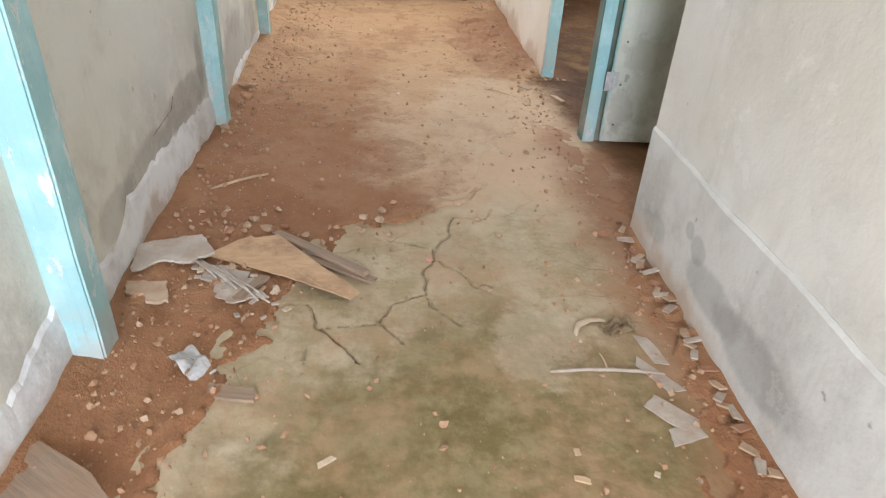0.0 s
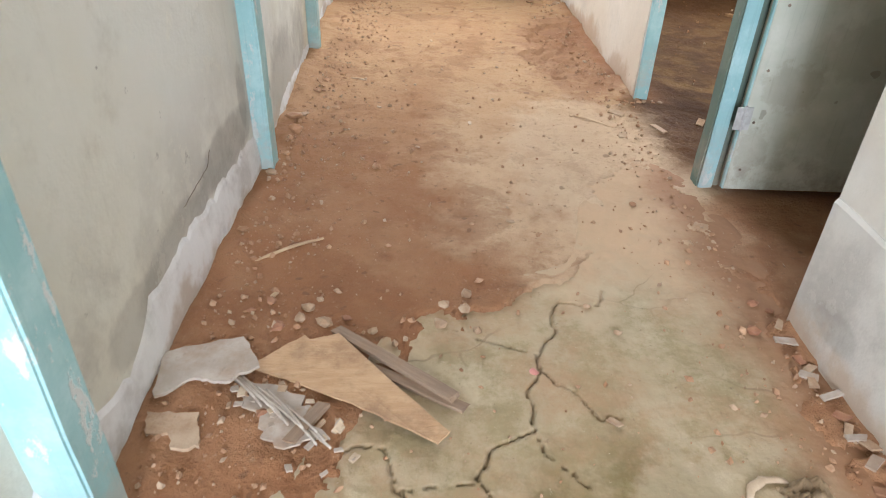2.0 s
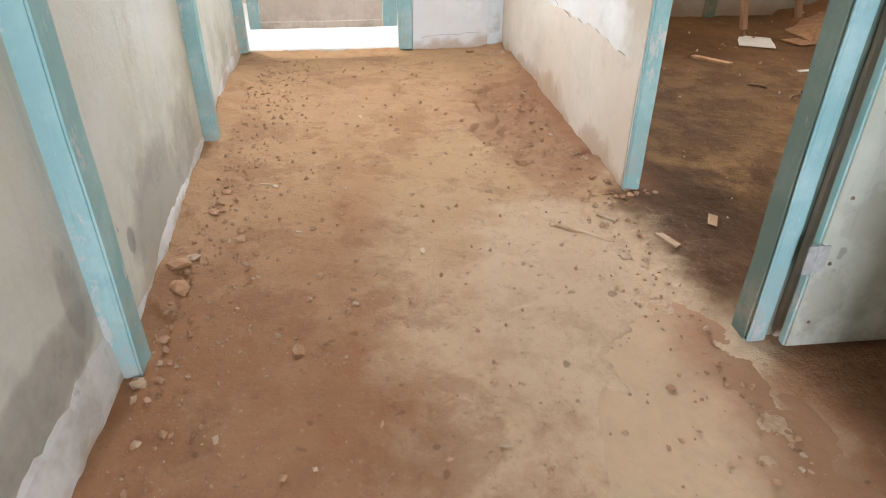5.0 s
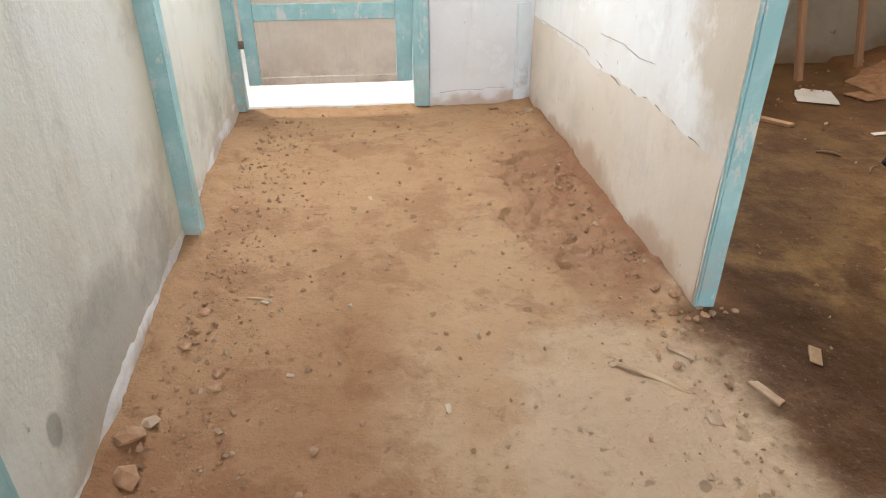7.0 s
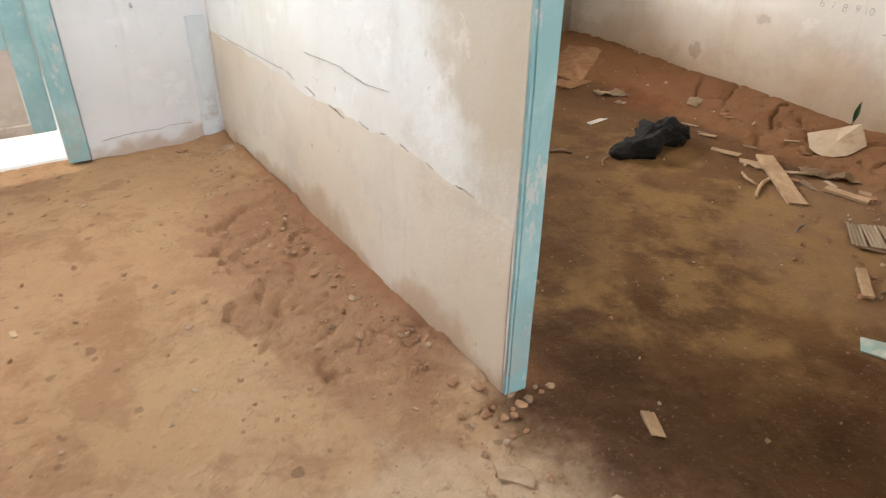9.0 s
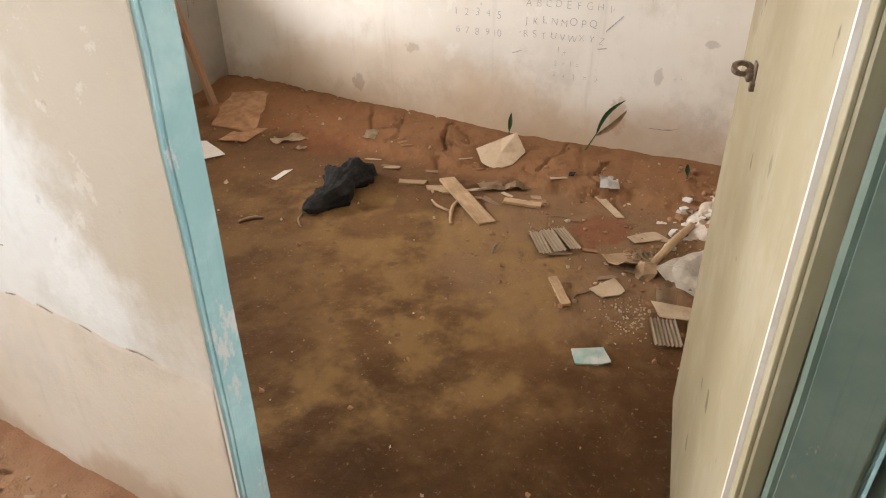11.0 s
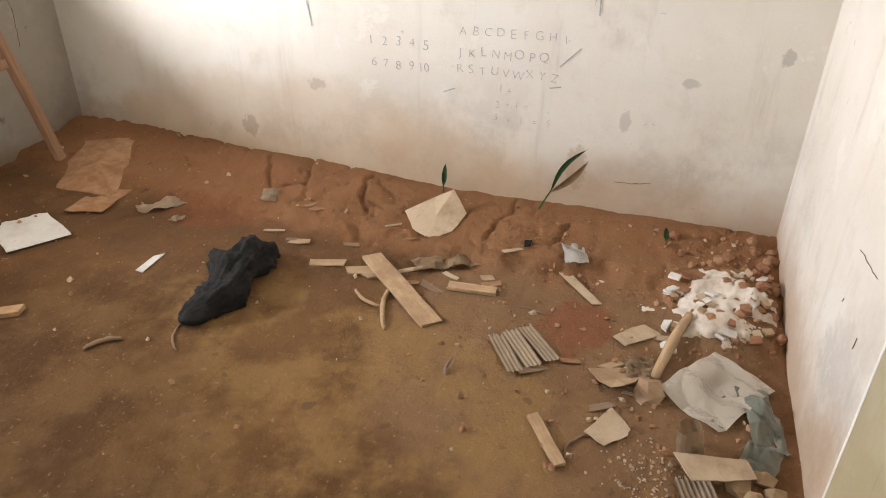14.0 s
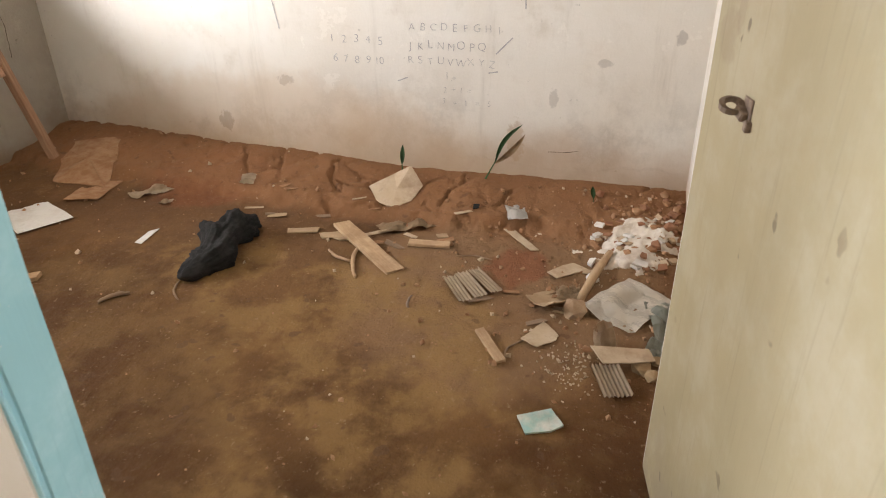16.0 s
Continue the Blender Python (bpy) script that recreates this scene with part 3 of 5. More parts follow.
floor = tagged(sheet("floor", grid_mesh(-0.60, 1.06, -0.25, 3.65, 0.0055, slab), screed), "cracked tan cement screed floor with green moss", "floor", kind="structure")
earth_hall = sheet("earth_floor_hall", grid_mesh(X_LEFT - 0.14, X_RIGHT + 0.11, Y_BACK, Y_END + 0.06, 0.012, soil), earth)
tagged(earth_hall, "trodden red-brown earth lying over the corridor floor", "floor", kind="structure")
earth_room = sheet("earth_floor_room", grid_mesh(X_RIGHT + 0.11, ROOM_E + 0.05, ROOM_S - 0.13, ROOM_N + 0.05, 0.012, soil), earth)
tagged(earth_room, "stained brown earth floor of the small room, shade painted in by the doorway", "floor", kind="structure")
earth_side = sheet("earth_floor_side_room", grid_mesh(X_RIGHT + 0.11, ROOM_E + 0.05, Y_BACK, ROOM_S - 0.13, 0.06, soil), earth)
tagged(earth_side, "red-brown earth floor of the dark side room", "floor", kind="structure")

part("ground", box(-200, 200, -200, 200, -0.6, -0.16), ground_mat)
tagged(bpy.data.objects["ground"], "bare sunlit earth round the building", "ground", kind="structure")
part("porch", box(-1.6, 1.0, Y_END + 0.06, 8.6, -0.4, -0.02, bevel=0.01), porch_mat)
tagged(bpy.data.objects["porch"], "pale sunlit concrete porch outside the end door", "porch", kind="structure")


def wall(name, mat, label, *boxes):
    bm = bmesh.new()
    for b in boxes:
        add_box(bm, *b)
    return tagged(part(name, bm, mat), label, "wall", kind="structure")


Z0, SILL = -0.3, 1.1
wall("wall_left", wall_cream, "cream limewashed corridor wall with damp stains", (X_LEFT - 0.14, X_LEFT, Y_BACK, 3.42, Z0, TOP))
far_left = wall("wall_left_far", wall_cream, "cream limewashed corridor wall near the end door", (-0.14, 0.0, 0.0, 3.56, Z0, TOP))
far_left.matrix_world = pose(X_LEFT, 3.42, 0, 0, 0, 2.06)
wall("wall_right_near", wall_grey, "greyish limewashed corridor wall, stained", (X_RIGHT - 0.02, X_RIGHT + 0.09, Y_BACK, 2.386, Z0, TOP))
wall("wall_over_doors", wall_grey, "limewashed wall above the two doorways", (X_RIGHT, X_RIGHT + 0.10, 2.386, 4.316, 2.12, TOP))
wall("wall_right_far", wall_white, "white limewashed corridor wall with beige lower part", (X_RIGHT, X_RIGHT + 0.071, 4.316, ROOM_N + 0.3, Z0, TOP))
wall("wall_end", wall_clean, "white limewashed end wall beside the door",
     (0.34, X_RIGHT, Y_END, Y_END + 0.12, Z0, TOP), (X_LEFT - 0.12, 0.34, Y_END, Y_END + 0.12, 2.52, TOP))
wall("wall_back", wall_cream, "limewashed wall round the open entrance",
     (X_LEFT, -0.80, Y_BACK - 0.14, Y_BACK, Z0, TOP), (0.25, ROOM_E + 0.14, Y_BACK - 0.14, Y_BACK, Z0, TOP), (-0.80, 0.25, Y_BACK - 0.14, Y_BACK, 2.45, TOP))
wall("wall_room_east", wall_east, "white limewashed room wall with mud splash, painted shade and scribbles", (ROOM_E, ROOM_E + 0.14, Y_BACK, ROOM_N + 0.45, Z0, TOP))
wall("wall_room_north", wall_shaded, "grey limewashed room wall below a window, its shade put into the colour",
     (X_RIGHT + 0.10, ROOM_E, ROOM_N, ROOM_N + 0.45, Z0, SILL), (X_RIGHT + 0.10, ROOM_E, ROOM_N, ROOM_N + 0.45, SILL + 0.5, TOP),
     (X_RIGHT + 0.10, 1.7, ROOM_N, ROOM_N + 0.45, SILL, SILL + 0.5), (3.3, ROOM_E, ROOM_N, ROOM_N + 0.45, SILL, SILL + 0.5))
wall("wall_partition", wall_white, "white limewashed partition between the rooms", (X_RIGHT + 0.10, ROOM_E, 3.28, ROOM_S, Z0, TOP))
tagged(part("ceiling", box(X_LEFT - 0.14, ROOM_E + 0.14, Y_BACK - 0.14, ROOM_N + 0.45, TOP, TOP + 0.08), wall_white), "flat white ceiling", "ceiling", kind="structure")
# unseen overhang, added to keep direct sun out of the transom and window
eave = bmesh.new()
add_box(eave, -1.4, X_RIGHT + 0.10, Y_END + 0.12, 8.3, 2.58, 2.64)
add_box(eave, X_RIGHT + 0.10, ROOM_E + 0.5, ROOM_N + 0.45, 8.3, 2.58, 2.64)
add_box(eave, 0.0, ROOM_E + 0.5, 8.3, 9.8, 2.58, 2.64)
tagged(part("eave", eave, wood_dark), "unseen timber eave along the north side, added to block the sun", "eave", kind="structure")
# ---- posts, frames and doors ----
def post(name, x0, x1, y0, y1, z0, z1, mat, label, seed, parent=None):
    bm = bmesh.new()
    n = 14
    for i in range(n):
        add_box(bm, x0, x1, y0, y1, z0 + (z1 - z0) * i / n, z0 + (z1 - z0) * (i + 1) / n)
    bmesh.ops.remove_doubles(bm, verts=bm.verts, dist=0.0005)
    inner = [f for f in bm.faces if abs(f.normal.z) > 0.9 and z0 + 0.01 < f.calc_center_median().z < z1 - 0.01]
    bmesh.ops.delete(bm, geom=inner, context="FACES")
    long_edges = [e for e in bm.edges if abs((e.verts[0].co - e.verts[1].co).normalized().z) > 0.9]
    bmesh.ops.bevel(bm, geom=long_edges, offset=0.006, segments=2, affect="EDGES")
    wobble(bm, 0.004, 5.0, seed)
    ob = part(name, bm, mat, parent, smooth=False)
    if parent is None:
        tagged(ob, label, "post", "posts along the corridor wall")
    return ob


for k, (y, d, w) in enumerate(((1.61, 0.10, 0.096), (3.305, 0.10, 0.066), (5.00, 0.09, 0.066))):
    post("wall_post", left_face(y) - 0.03, left_face(y) + w, y, y + d, -0.05, TOP, turquoise, "worn turquoise timber post on the cream corridor wall", 3.1 * k)

# doorway to the room: its own jamb beside the far wall, a shared post, a head
frame_room = empty("door_frame", "turquoise painted timber door frame with a rebate", "door frame", kind="structure")
post("jamb", X_RIGHT + 0.004, X_RIGHT + 0.076, 4.298, 4.345, -0.06, 2.1, turquoise, "", 21.0, frame_room)
# post and rebate are a darker green than the turquoise south facing
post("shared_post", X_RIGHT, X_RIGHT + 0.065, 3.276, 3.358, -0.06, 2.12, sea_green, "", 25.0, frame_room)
post("post_face", X_RIGHT + 0.004, X_RIGHT + 0.062, 3.266, 3.274, -0.05, 2.06, turquoise, "", 26.0, frame_room)
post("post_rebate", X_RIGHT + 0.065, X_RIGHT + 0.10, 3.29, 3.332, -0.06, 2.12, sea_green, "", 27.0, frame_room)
part("head", box(X_RIGHT - 0.004, X_RIGHT + 0.104, 2.386, 4.312, 2.06, 2.12, bevel=0.005), turquoise, frame_room)


def door_leaf(name, label, m, length, height, mat, edge_mat):
    """A flush plywood leaf: two skins on a framed core, hinge at the origin, running along +x, its face to +y."""
    d = empty(name, label, "door", m, kind="structure")
    part("core", box(0.0, length, -0.030, -0.004, 0.03, height, bevel=0.003), edge_mat, d)
    part("edge_strip", box(length, length + 0.006, -0.034, 0.0, 0.034, height - 0.004, bevel=0.001), paper, d, "white bare edge strip")
    part("front_skin", box(0.004, length - 0.004, -0.004, 0.002, 0.034, height - 0.004, bevel=0.001), mat, d)
    part("back_skin", box(0.004, length - 0.004, -0.036, -0.030, 0.034, height - 0.004, bevel=0.001), mat, d)
    for z in (0.29, 1.0, 1.75):
        h = bmesh.new()
        add_box(h, -0.03, 0.03, -0.040, -0.036, z, z + 0.09)
        bmesh.ops.create_cone(h, cap_ends=True, segments=10, radius1=0.006, radius2=0.006, depth=0.1, matrix=Matrix.Translation((0.0, -0.04, z + 0.045)))
        part("hinge", h, steel, d, "dirty steel butt hinge")
    return d


door_a = door_leaf("door_1", "open greenish cream flush door, dusty", pose(X_RIGHT + 0.072, 3.232, 0.0, 0, 0, -1.5), 0.88, 2.0, leaf_green, turquoise)
door_b = door_leaf("door_2", "open pale yellow flush door with an iron latch", pose(X_RIGHT + 0.07, 3.385, -0.02, 0, 0, 10.4), 0.97, 2.0, leaf_cream, leaf_cream)

# latch on the yellow door: back plate and a bent iron hook
part("latch", box(0.69, 0.73, 0.002, 0.006, 1.06, 1.105, bevel=0.002), rust, door_b, "rusted iron latch plate")
hook = bmesh.new()
ringn = 14
for k in range(ringn):
    a, b = 2 * math.pi * k / ringn, 2 * math.pi * (k + 1) / ringn
    p = Vector((0.725 + 0.013 * math.sin(a), 0.026 - 0.016 * math.cos(a), 1.088 + 0.008 * math.sin(a)))
    q = Vector((0.725 + 0.013 * math.sin(b), 0.026 - 0.016 * math.cos(b), 1.088 + 0.008 * math.sin(b)))
    add_box(hook, -0.0045, 0.0045, -0.0045, 0.0045, 0, (q - p).length * 1.2, m=Matrix.Translation(p) @ (q - p).to_track_quat("Z", "Y").to_matrix().to_4x4())
add_box(hook, -0.014, 0.014, -0.012, 0.008, -0.009, 0.009, bevel=0.003, m=pose(0.712, 0.012, 1.078, 0, -18, 12))
add_box(hook, -0.007, 0.007, -0.008, 0.004, -0.009, 0.009, bevel=0.002, m=pose(0.690, 0.008, 1.062, 0, -10, 0))
part("hook", hook, rust, door_b, "bent iron hook")
for z in (0.12, 0.32, 0.52, 0.75, 0.95, 1.2, 1.5):
    nail = bmesh.new()
    bmesh.ops.create_cone(nail, cap_ends=True, segments=8, radius1=0.006, radius2=0.004, depth=0.004, matrix=pose(0.045 + 0.004 * math.sin(z * 9), -0.038, z, 90))
    part("nail", nail, rust, door_a)

# ---- end door ----
end_door = empty("door_3", "closed turquoise framed door with pale panels, gap below", "door", kind="structure")
LX = -0.925
post("door_post", LX - 0.02, LX + 0.06, Y_END - 0.03, Y_END + 0.09, -0.02, 2.1, turquoise, "", 41.0, end_door)
post("door_post", 0.235, 0.335, Y_END - 0.03, Y_END + 0.09, -0.02, 2.1, turquoise, "", 43.0, end_door)
part("head", box(LX - 0.02, 0.335, Y_END - 0.028, Y_END + 0.088, 2.1, 2.17, bevel=0.005), turquoise, end_door)
DY0, DY1 = Y_END + 0.02, Y_END + 0.055
post("stile", -0.835, -0.755, DY0, DY1, 0.135, 2.07, turquoise, "", 45.0, end_door)
post("stile", 0.125, 0.228, DY0, DY1, 0.135, 2.07, turquoise, "", 47.0, end_door)
for z0, z1, mat in ((0.135, 0.185, panel_tan), (0.535, 0.635, turquoise), (1.15, 1.25, turquoise), (1.97, 2.07, turquoise)):
    part("rail", wobble(box(-0.755, 0.125, DY0 + 0.002, DY1 - 0.002, z0, z1, bevel=0.004), 0.003, 4.0), mat, end_door)
for z0, z1 in ((0.185, 0.535), (0.635, 1.15), (1.25, 1.97)):
    part("panel", box(-0.752, 0.122, DY0 + 0.012, DY0 + 0.020, z0, z1), panel_tan, end_door)
for z in (0.37, 1.0, 1.7):
    part("hinge", box(-0.866, -0.83, DY0 - 0.006, DY0 + 0.002, z, z + 0.05, bevel=0.001), rust, end_door, "rusted iron hinge")
for x in (-0.62, -0.30, 0.02):
    part("transom_bar", box(x - 0.02, x + 0.02, Y_END + 0.02, Y_END + 0.06, 2.17, 2.52, bevel=0.004), turquoise, end_door)


post("corner_batten", 0.905, 1.0, Y_END - 0.014, Y_END + 0.01, -0.02, 0.62, batten_pale, "whitewashed batten in the corner by the end door", 49.0)


# ---- plaster bands at the foot of the walls ----
def ragged_band(name, label, line, inward, h, amp, thick, mat, seed, low=-0.1, crisp=False):
    """A thin coat of render along a wall's foot with an uneven upper edge. line: ((x, y), (x, y)); inward: unit vector off the wall."""
    (xa, ya), (xb, yb) = line
    n = max(8, int(math.hypot(xb - xa, yb - ya) / 0.03))
    verts, faces = [], []
    for i in range(n + 1):
        t = i / n
        x, y = xa + (xb - xa) * t, ya + (yb - ya) * t
        s = math.hypot(xb - xa, yb - ya) * t
        top = h + amp * fbm(s, seed, 2.2, seed) + 0.25 * amp * fbm(s, seed, 17.0, seed + 3)
        th = thick * (0.8 + 0.4 * fbm(s, seed, 3.0, seed + 5))
        fade = ((top - 0.012, th), (top, th * 0.35), (top, -0.002)) if crisp else ((max(low + 0.01, top - 0.10), th), (top - 0.02, th * 0.5), (top, -0.001))
        for dz, off in ((low, th), *fade):
            verts.append((x + inward[0] * off, y + inward[1] * off, dz))
    for i in range(n):
        for k in range(3):
            a = i * 4 + k
            faces.append((a, a + 1, a + 5, a + 4))
    ob = sheet(name, (verts, faces), mat, smooth=False)
    return tagged(ob, label, "skirting", kind="structure")


ragged_band("skirting_left", "patched whitish cement skirting, ragged and damp", ((X_LEFT, Y_BACK), (X_LEFT, 3.38)), (1, 0), 0.185, 0.09, 0.016, skirt, 2.0)
ragged_band("skirting_left_far", "patched whitish cement skirting", ((X_LEFT, 3.44), (LX, Y_END)), (1, 0), 0.07, 0.05, 0.006, skirt, 5.0)
ragged_band("dado_right_near", "grey cement dado on the corridor wall", ((X_RIGHT - 0.02, Y_BACK), (X_RIGHT - 0.02, 2.384)), (-1, 0), 0.43, 0.010, 0.012, cement, 8.0, crisp=True)
ragged_band("dado_right_far", "beige lower coat of plaster with a cracked edge", ((X_RIGHT, 4.318), (X_RIGHT, Y_END)), (-1, 0), 0.54, 0.035, 0.004, dado_beige, 11.0)
ragged_band("skirting_end", "broken white plaster foot of the end wall", ((0.34, Y_END), (X_RIGHT, Y_END)), (0, -1), 0.065, 0.035, 0.006, wall_clean, 14.0, crisp=True)
ragged_band("skirting_room", "mud-stained plaster foot of the room wall", ((ROOM_E, ROOM_S), (ROOM_E, 4.9)), (-1, 0), 0.15, 0.05, 0.004, wall_east, 17.0)


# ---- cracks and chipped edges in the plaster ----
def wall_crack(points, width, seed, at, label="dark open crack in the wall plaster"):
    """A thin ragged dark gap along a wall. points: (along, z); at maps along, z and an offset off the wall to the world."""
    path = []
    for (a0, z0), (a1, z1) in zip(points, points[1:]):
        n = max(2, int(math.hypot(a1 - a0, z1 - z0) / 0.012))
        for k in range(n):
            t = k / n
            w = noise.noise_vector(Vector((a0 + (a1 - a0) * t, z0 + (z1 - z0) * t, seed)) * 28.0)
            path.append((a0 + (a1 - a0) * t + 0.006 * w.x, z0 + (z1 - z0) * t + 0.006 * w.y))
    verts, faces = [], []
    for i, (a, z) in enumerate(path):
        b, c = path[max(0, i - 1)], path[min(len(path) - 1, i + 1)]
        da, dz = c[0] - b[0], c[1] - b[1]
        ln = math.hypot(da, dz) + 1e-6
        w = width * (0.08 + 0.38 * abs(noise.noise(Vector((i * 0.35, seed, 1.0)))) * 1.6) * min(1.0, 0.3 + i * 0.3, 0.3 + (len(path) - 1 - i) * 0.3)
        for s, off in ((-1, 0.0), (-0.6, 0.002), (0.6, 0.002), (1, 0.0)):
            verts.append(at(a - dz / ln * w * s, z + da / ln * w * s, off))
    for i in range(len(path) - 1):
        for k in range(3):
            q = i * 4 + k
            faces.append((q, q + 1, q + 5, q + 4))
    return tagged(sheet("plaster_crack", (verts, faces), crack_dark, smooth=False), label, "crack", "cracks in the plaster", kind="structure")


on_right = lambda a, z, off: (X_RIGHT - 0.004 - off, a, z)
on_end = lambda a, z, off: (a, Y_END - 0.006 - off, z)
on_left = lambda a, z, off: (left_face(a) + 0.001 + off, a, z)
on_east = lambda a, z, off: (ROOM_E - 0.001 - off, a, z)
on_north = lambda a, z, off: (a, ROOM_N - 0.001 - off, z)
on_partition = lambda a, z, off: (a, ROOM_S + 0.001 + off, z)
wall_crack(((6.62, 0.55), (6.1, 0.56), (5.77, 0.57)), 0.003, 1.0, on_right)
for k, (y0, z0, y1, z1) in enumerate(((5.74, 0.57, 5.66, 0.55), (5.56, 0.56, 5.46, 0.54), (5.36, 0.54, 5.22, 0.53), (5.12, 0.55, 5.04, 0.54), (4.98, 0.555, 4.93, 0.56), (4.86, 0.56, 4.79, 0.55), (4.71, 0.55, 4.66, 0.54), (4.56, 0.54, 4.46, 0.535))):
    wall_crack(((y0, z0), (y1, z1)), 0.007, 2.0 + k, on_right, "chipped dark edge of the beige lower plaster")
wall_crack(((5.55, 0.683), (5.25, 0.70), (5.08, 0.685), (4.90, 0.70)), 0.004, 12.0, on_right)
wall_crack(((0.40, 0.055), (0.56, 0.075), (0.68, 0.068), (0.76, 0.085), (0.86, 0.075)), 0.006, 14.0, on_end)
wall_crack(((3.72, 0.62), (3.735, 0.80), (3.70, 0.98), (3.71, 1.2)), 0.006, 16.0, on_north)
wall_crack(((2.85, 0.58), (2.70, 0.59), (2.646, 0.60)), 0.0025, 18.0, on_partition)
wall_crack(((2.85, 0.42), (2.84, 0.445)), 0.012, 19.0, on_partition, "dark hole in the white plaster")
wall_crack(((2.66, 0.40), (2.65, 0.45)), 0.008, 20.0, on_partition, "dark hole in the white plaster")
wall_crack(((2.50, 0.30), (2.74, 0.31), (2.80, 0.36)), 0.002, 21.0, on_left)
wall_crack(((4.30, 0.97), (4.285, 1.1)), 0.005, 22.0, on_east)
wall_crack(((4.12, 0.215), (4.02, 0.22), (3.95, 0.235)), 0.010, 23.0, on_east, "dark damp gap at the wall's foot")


# ---- loose things ----
def lump_mesh(name, r, squash, seed, mat, rough=0.35, sub=1):
    bm = bmesh.new()
    bmesh.ops.create_icosphere(bm, subdivisions=sub, radius=r)
    rnd = random.Random(seed)
    cuts = [(Vector([rnd.gauss(0, 1) for _ in range(3)]).normalized(), r * rnd.uniform(0.45, 0.85)) for _ in range(9)]
    for v in bm.verts:
        for d, k in cuts:
            over = v.co.dot(d) - k
            if over > 0:
                v.co -= d * over
        v.co *= 1.12 + rough * 0.5 * noise.noise(v.co / r * 2.2 + Vector((seed, 0, 0)))
        v.co.z *= squash
    me = bpy.data.meshes.new(name)
    bm.to_mesh(me)
    bm.free()
    me.materials.append(mat)
    return me


def on_floor(x, y, lift=0.0):
    z = soil(x, y)
    if -0.60 < x < 1.06 and -0.25 < y < 3.65:
        z = max(z, slab(x, y))
    return z + lift


def stone(x, y, r, mat, seed, label, category="stone", group="loose stones on the floor", squash=0.6, name="stone", turn=0):
    ob = new(name, lump_mesh(name, r, squash, seed, mat))
    ob.matrix_world = pose(x, y, on_floor(x, y, r * squash * 0.30), 0, 0, turn or seed * 57)
    return tagged(ob, label, category, group)


def shard_bm(length, width, thick, seed, jag=0.16, taper=0.0, n=18, curl=0.0):
    """A broken flat piece: a skewed four- or five-cornered outline with torn edges, and thickness; curl bends its ends up."""
    rnd = random.Random(seed)
    corners = [(-0.5, -0.5), (0.5, -0.5), (0.5, 0.5), (-0.5, 0.5)]
    if rnd.random() < 0.6:
        corners.insert(rnd.choice((1, 2, 3)), (rnd.uniform(-0.2, 0.2), rnd.choice((-0.62, 0.62))))
        corners.sort(key=lambda c: math.atan2(c[1], c[0]))
    corners = [((x + 0.9 * jag * rnd.uniform(-1, 1)) * length, (y + 0.9 * jag * rnd.uniform(-1, 1)) * width * (1 - taper * (0.5 + x))) for x, y in corners]
    ring, m = [], max(2, n // len(corners))
    for i, (x0, y0) in enumerate(corners):
        x1, y1 = corners[(i + 1) % len(corners)]
        for k in range(m):
            t = k / m
            j = 0.22 * jag * width if k else 0.0
            ring.append((x0 + (x1 - x0) * t + rnd.uniform(-j, j), y0 + (y1 - y0) * t + rnd.uniform(-j, j)))
    n = len(ring)
    bm = bmesh.new()
    lift = lambda x, y: curl * (x / length) ** 2 * 4 + 0.25 * thick * noise.noise(Vector((x * 20, y * 20, seed)))
    top = [bm.verts.new((x, y, thick + lift(x, y))) for x, y in ring]
    low = [bm.verts.new((x, y, lift(x, y))) for x, y in ring]
    ct = bm.verts.new((0, 0, thick))
    cb = bm.verts.new((0, 0, 0))
    for i in range(n):
        j = (i + 1) % n
        bm.faces.new((ct, top[i], top[j]))
        bm.faces.new((cb, low[j], low[i]))
        bm.faces.new((top[i], low[i], low[j], top[j]))
    return bm


def shard(name, x, y, length, width, thick, turn, mat, label, category, seed, lift=0.0, tilt=(0, 0), group="", **k):
    ob = part(name, shard_bm(length, width, thick, seed, **k), mat)
    ob.matrix_world = pose(x, y, on_floor(x, y, lift), tilt[0], tilt[1], turn)
    return tagged(ob, label, category, group)


def stick(name, x, y, length, r, turn, mat, label, seed, lift=0.0, tilt=0.0, flat=1.0, bend=0.02, group="", category="stick"):
    bm = bmesh.new()
    n, sides = 9, 7
    rings = []
    for i in range(n + 1):
        t = i / n
        rr = r * (0.55 + 0.45 * math.sin(math.pi * (0.15 + 0.7 * t))) * (1 + 0.15 * noise.noise(Vector((t * 6, seed, 0))))
        cy, cz = bend * math.sin(t * math.pi) + 0.3 * bend * noise.noise(Vector((t * 5, seed, 3))), 0.0
        rings.append([bm.verts.new(((t - 0.5) * length, cy + rr * math.cos(2 * math.pi * s / sides), cz + rr * flat * (1 + math.sin(2 * math.pi * s / sides)))) for s in range(sides)])
    for a, b in zip(rings, rings[1:]):
        for s in range(sides):
            bm.faces.new((a[s], b[s], b[(s + 1) % sides], a[(s + 1) % sides]))
    bm.faces.new(rings[0])
    bm.faces.new(list(reversed(rings[-1])))
    bmesh.ops.recalc_face_normals(bm, faces=bm.faces)
    ob = part(name, bm, mat, smooth=True)
    ob.matrix_world = pose(x, y, on_floor(x, y, lift), 0, tilt, turn)
    return tagged(ob, label, category, group)


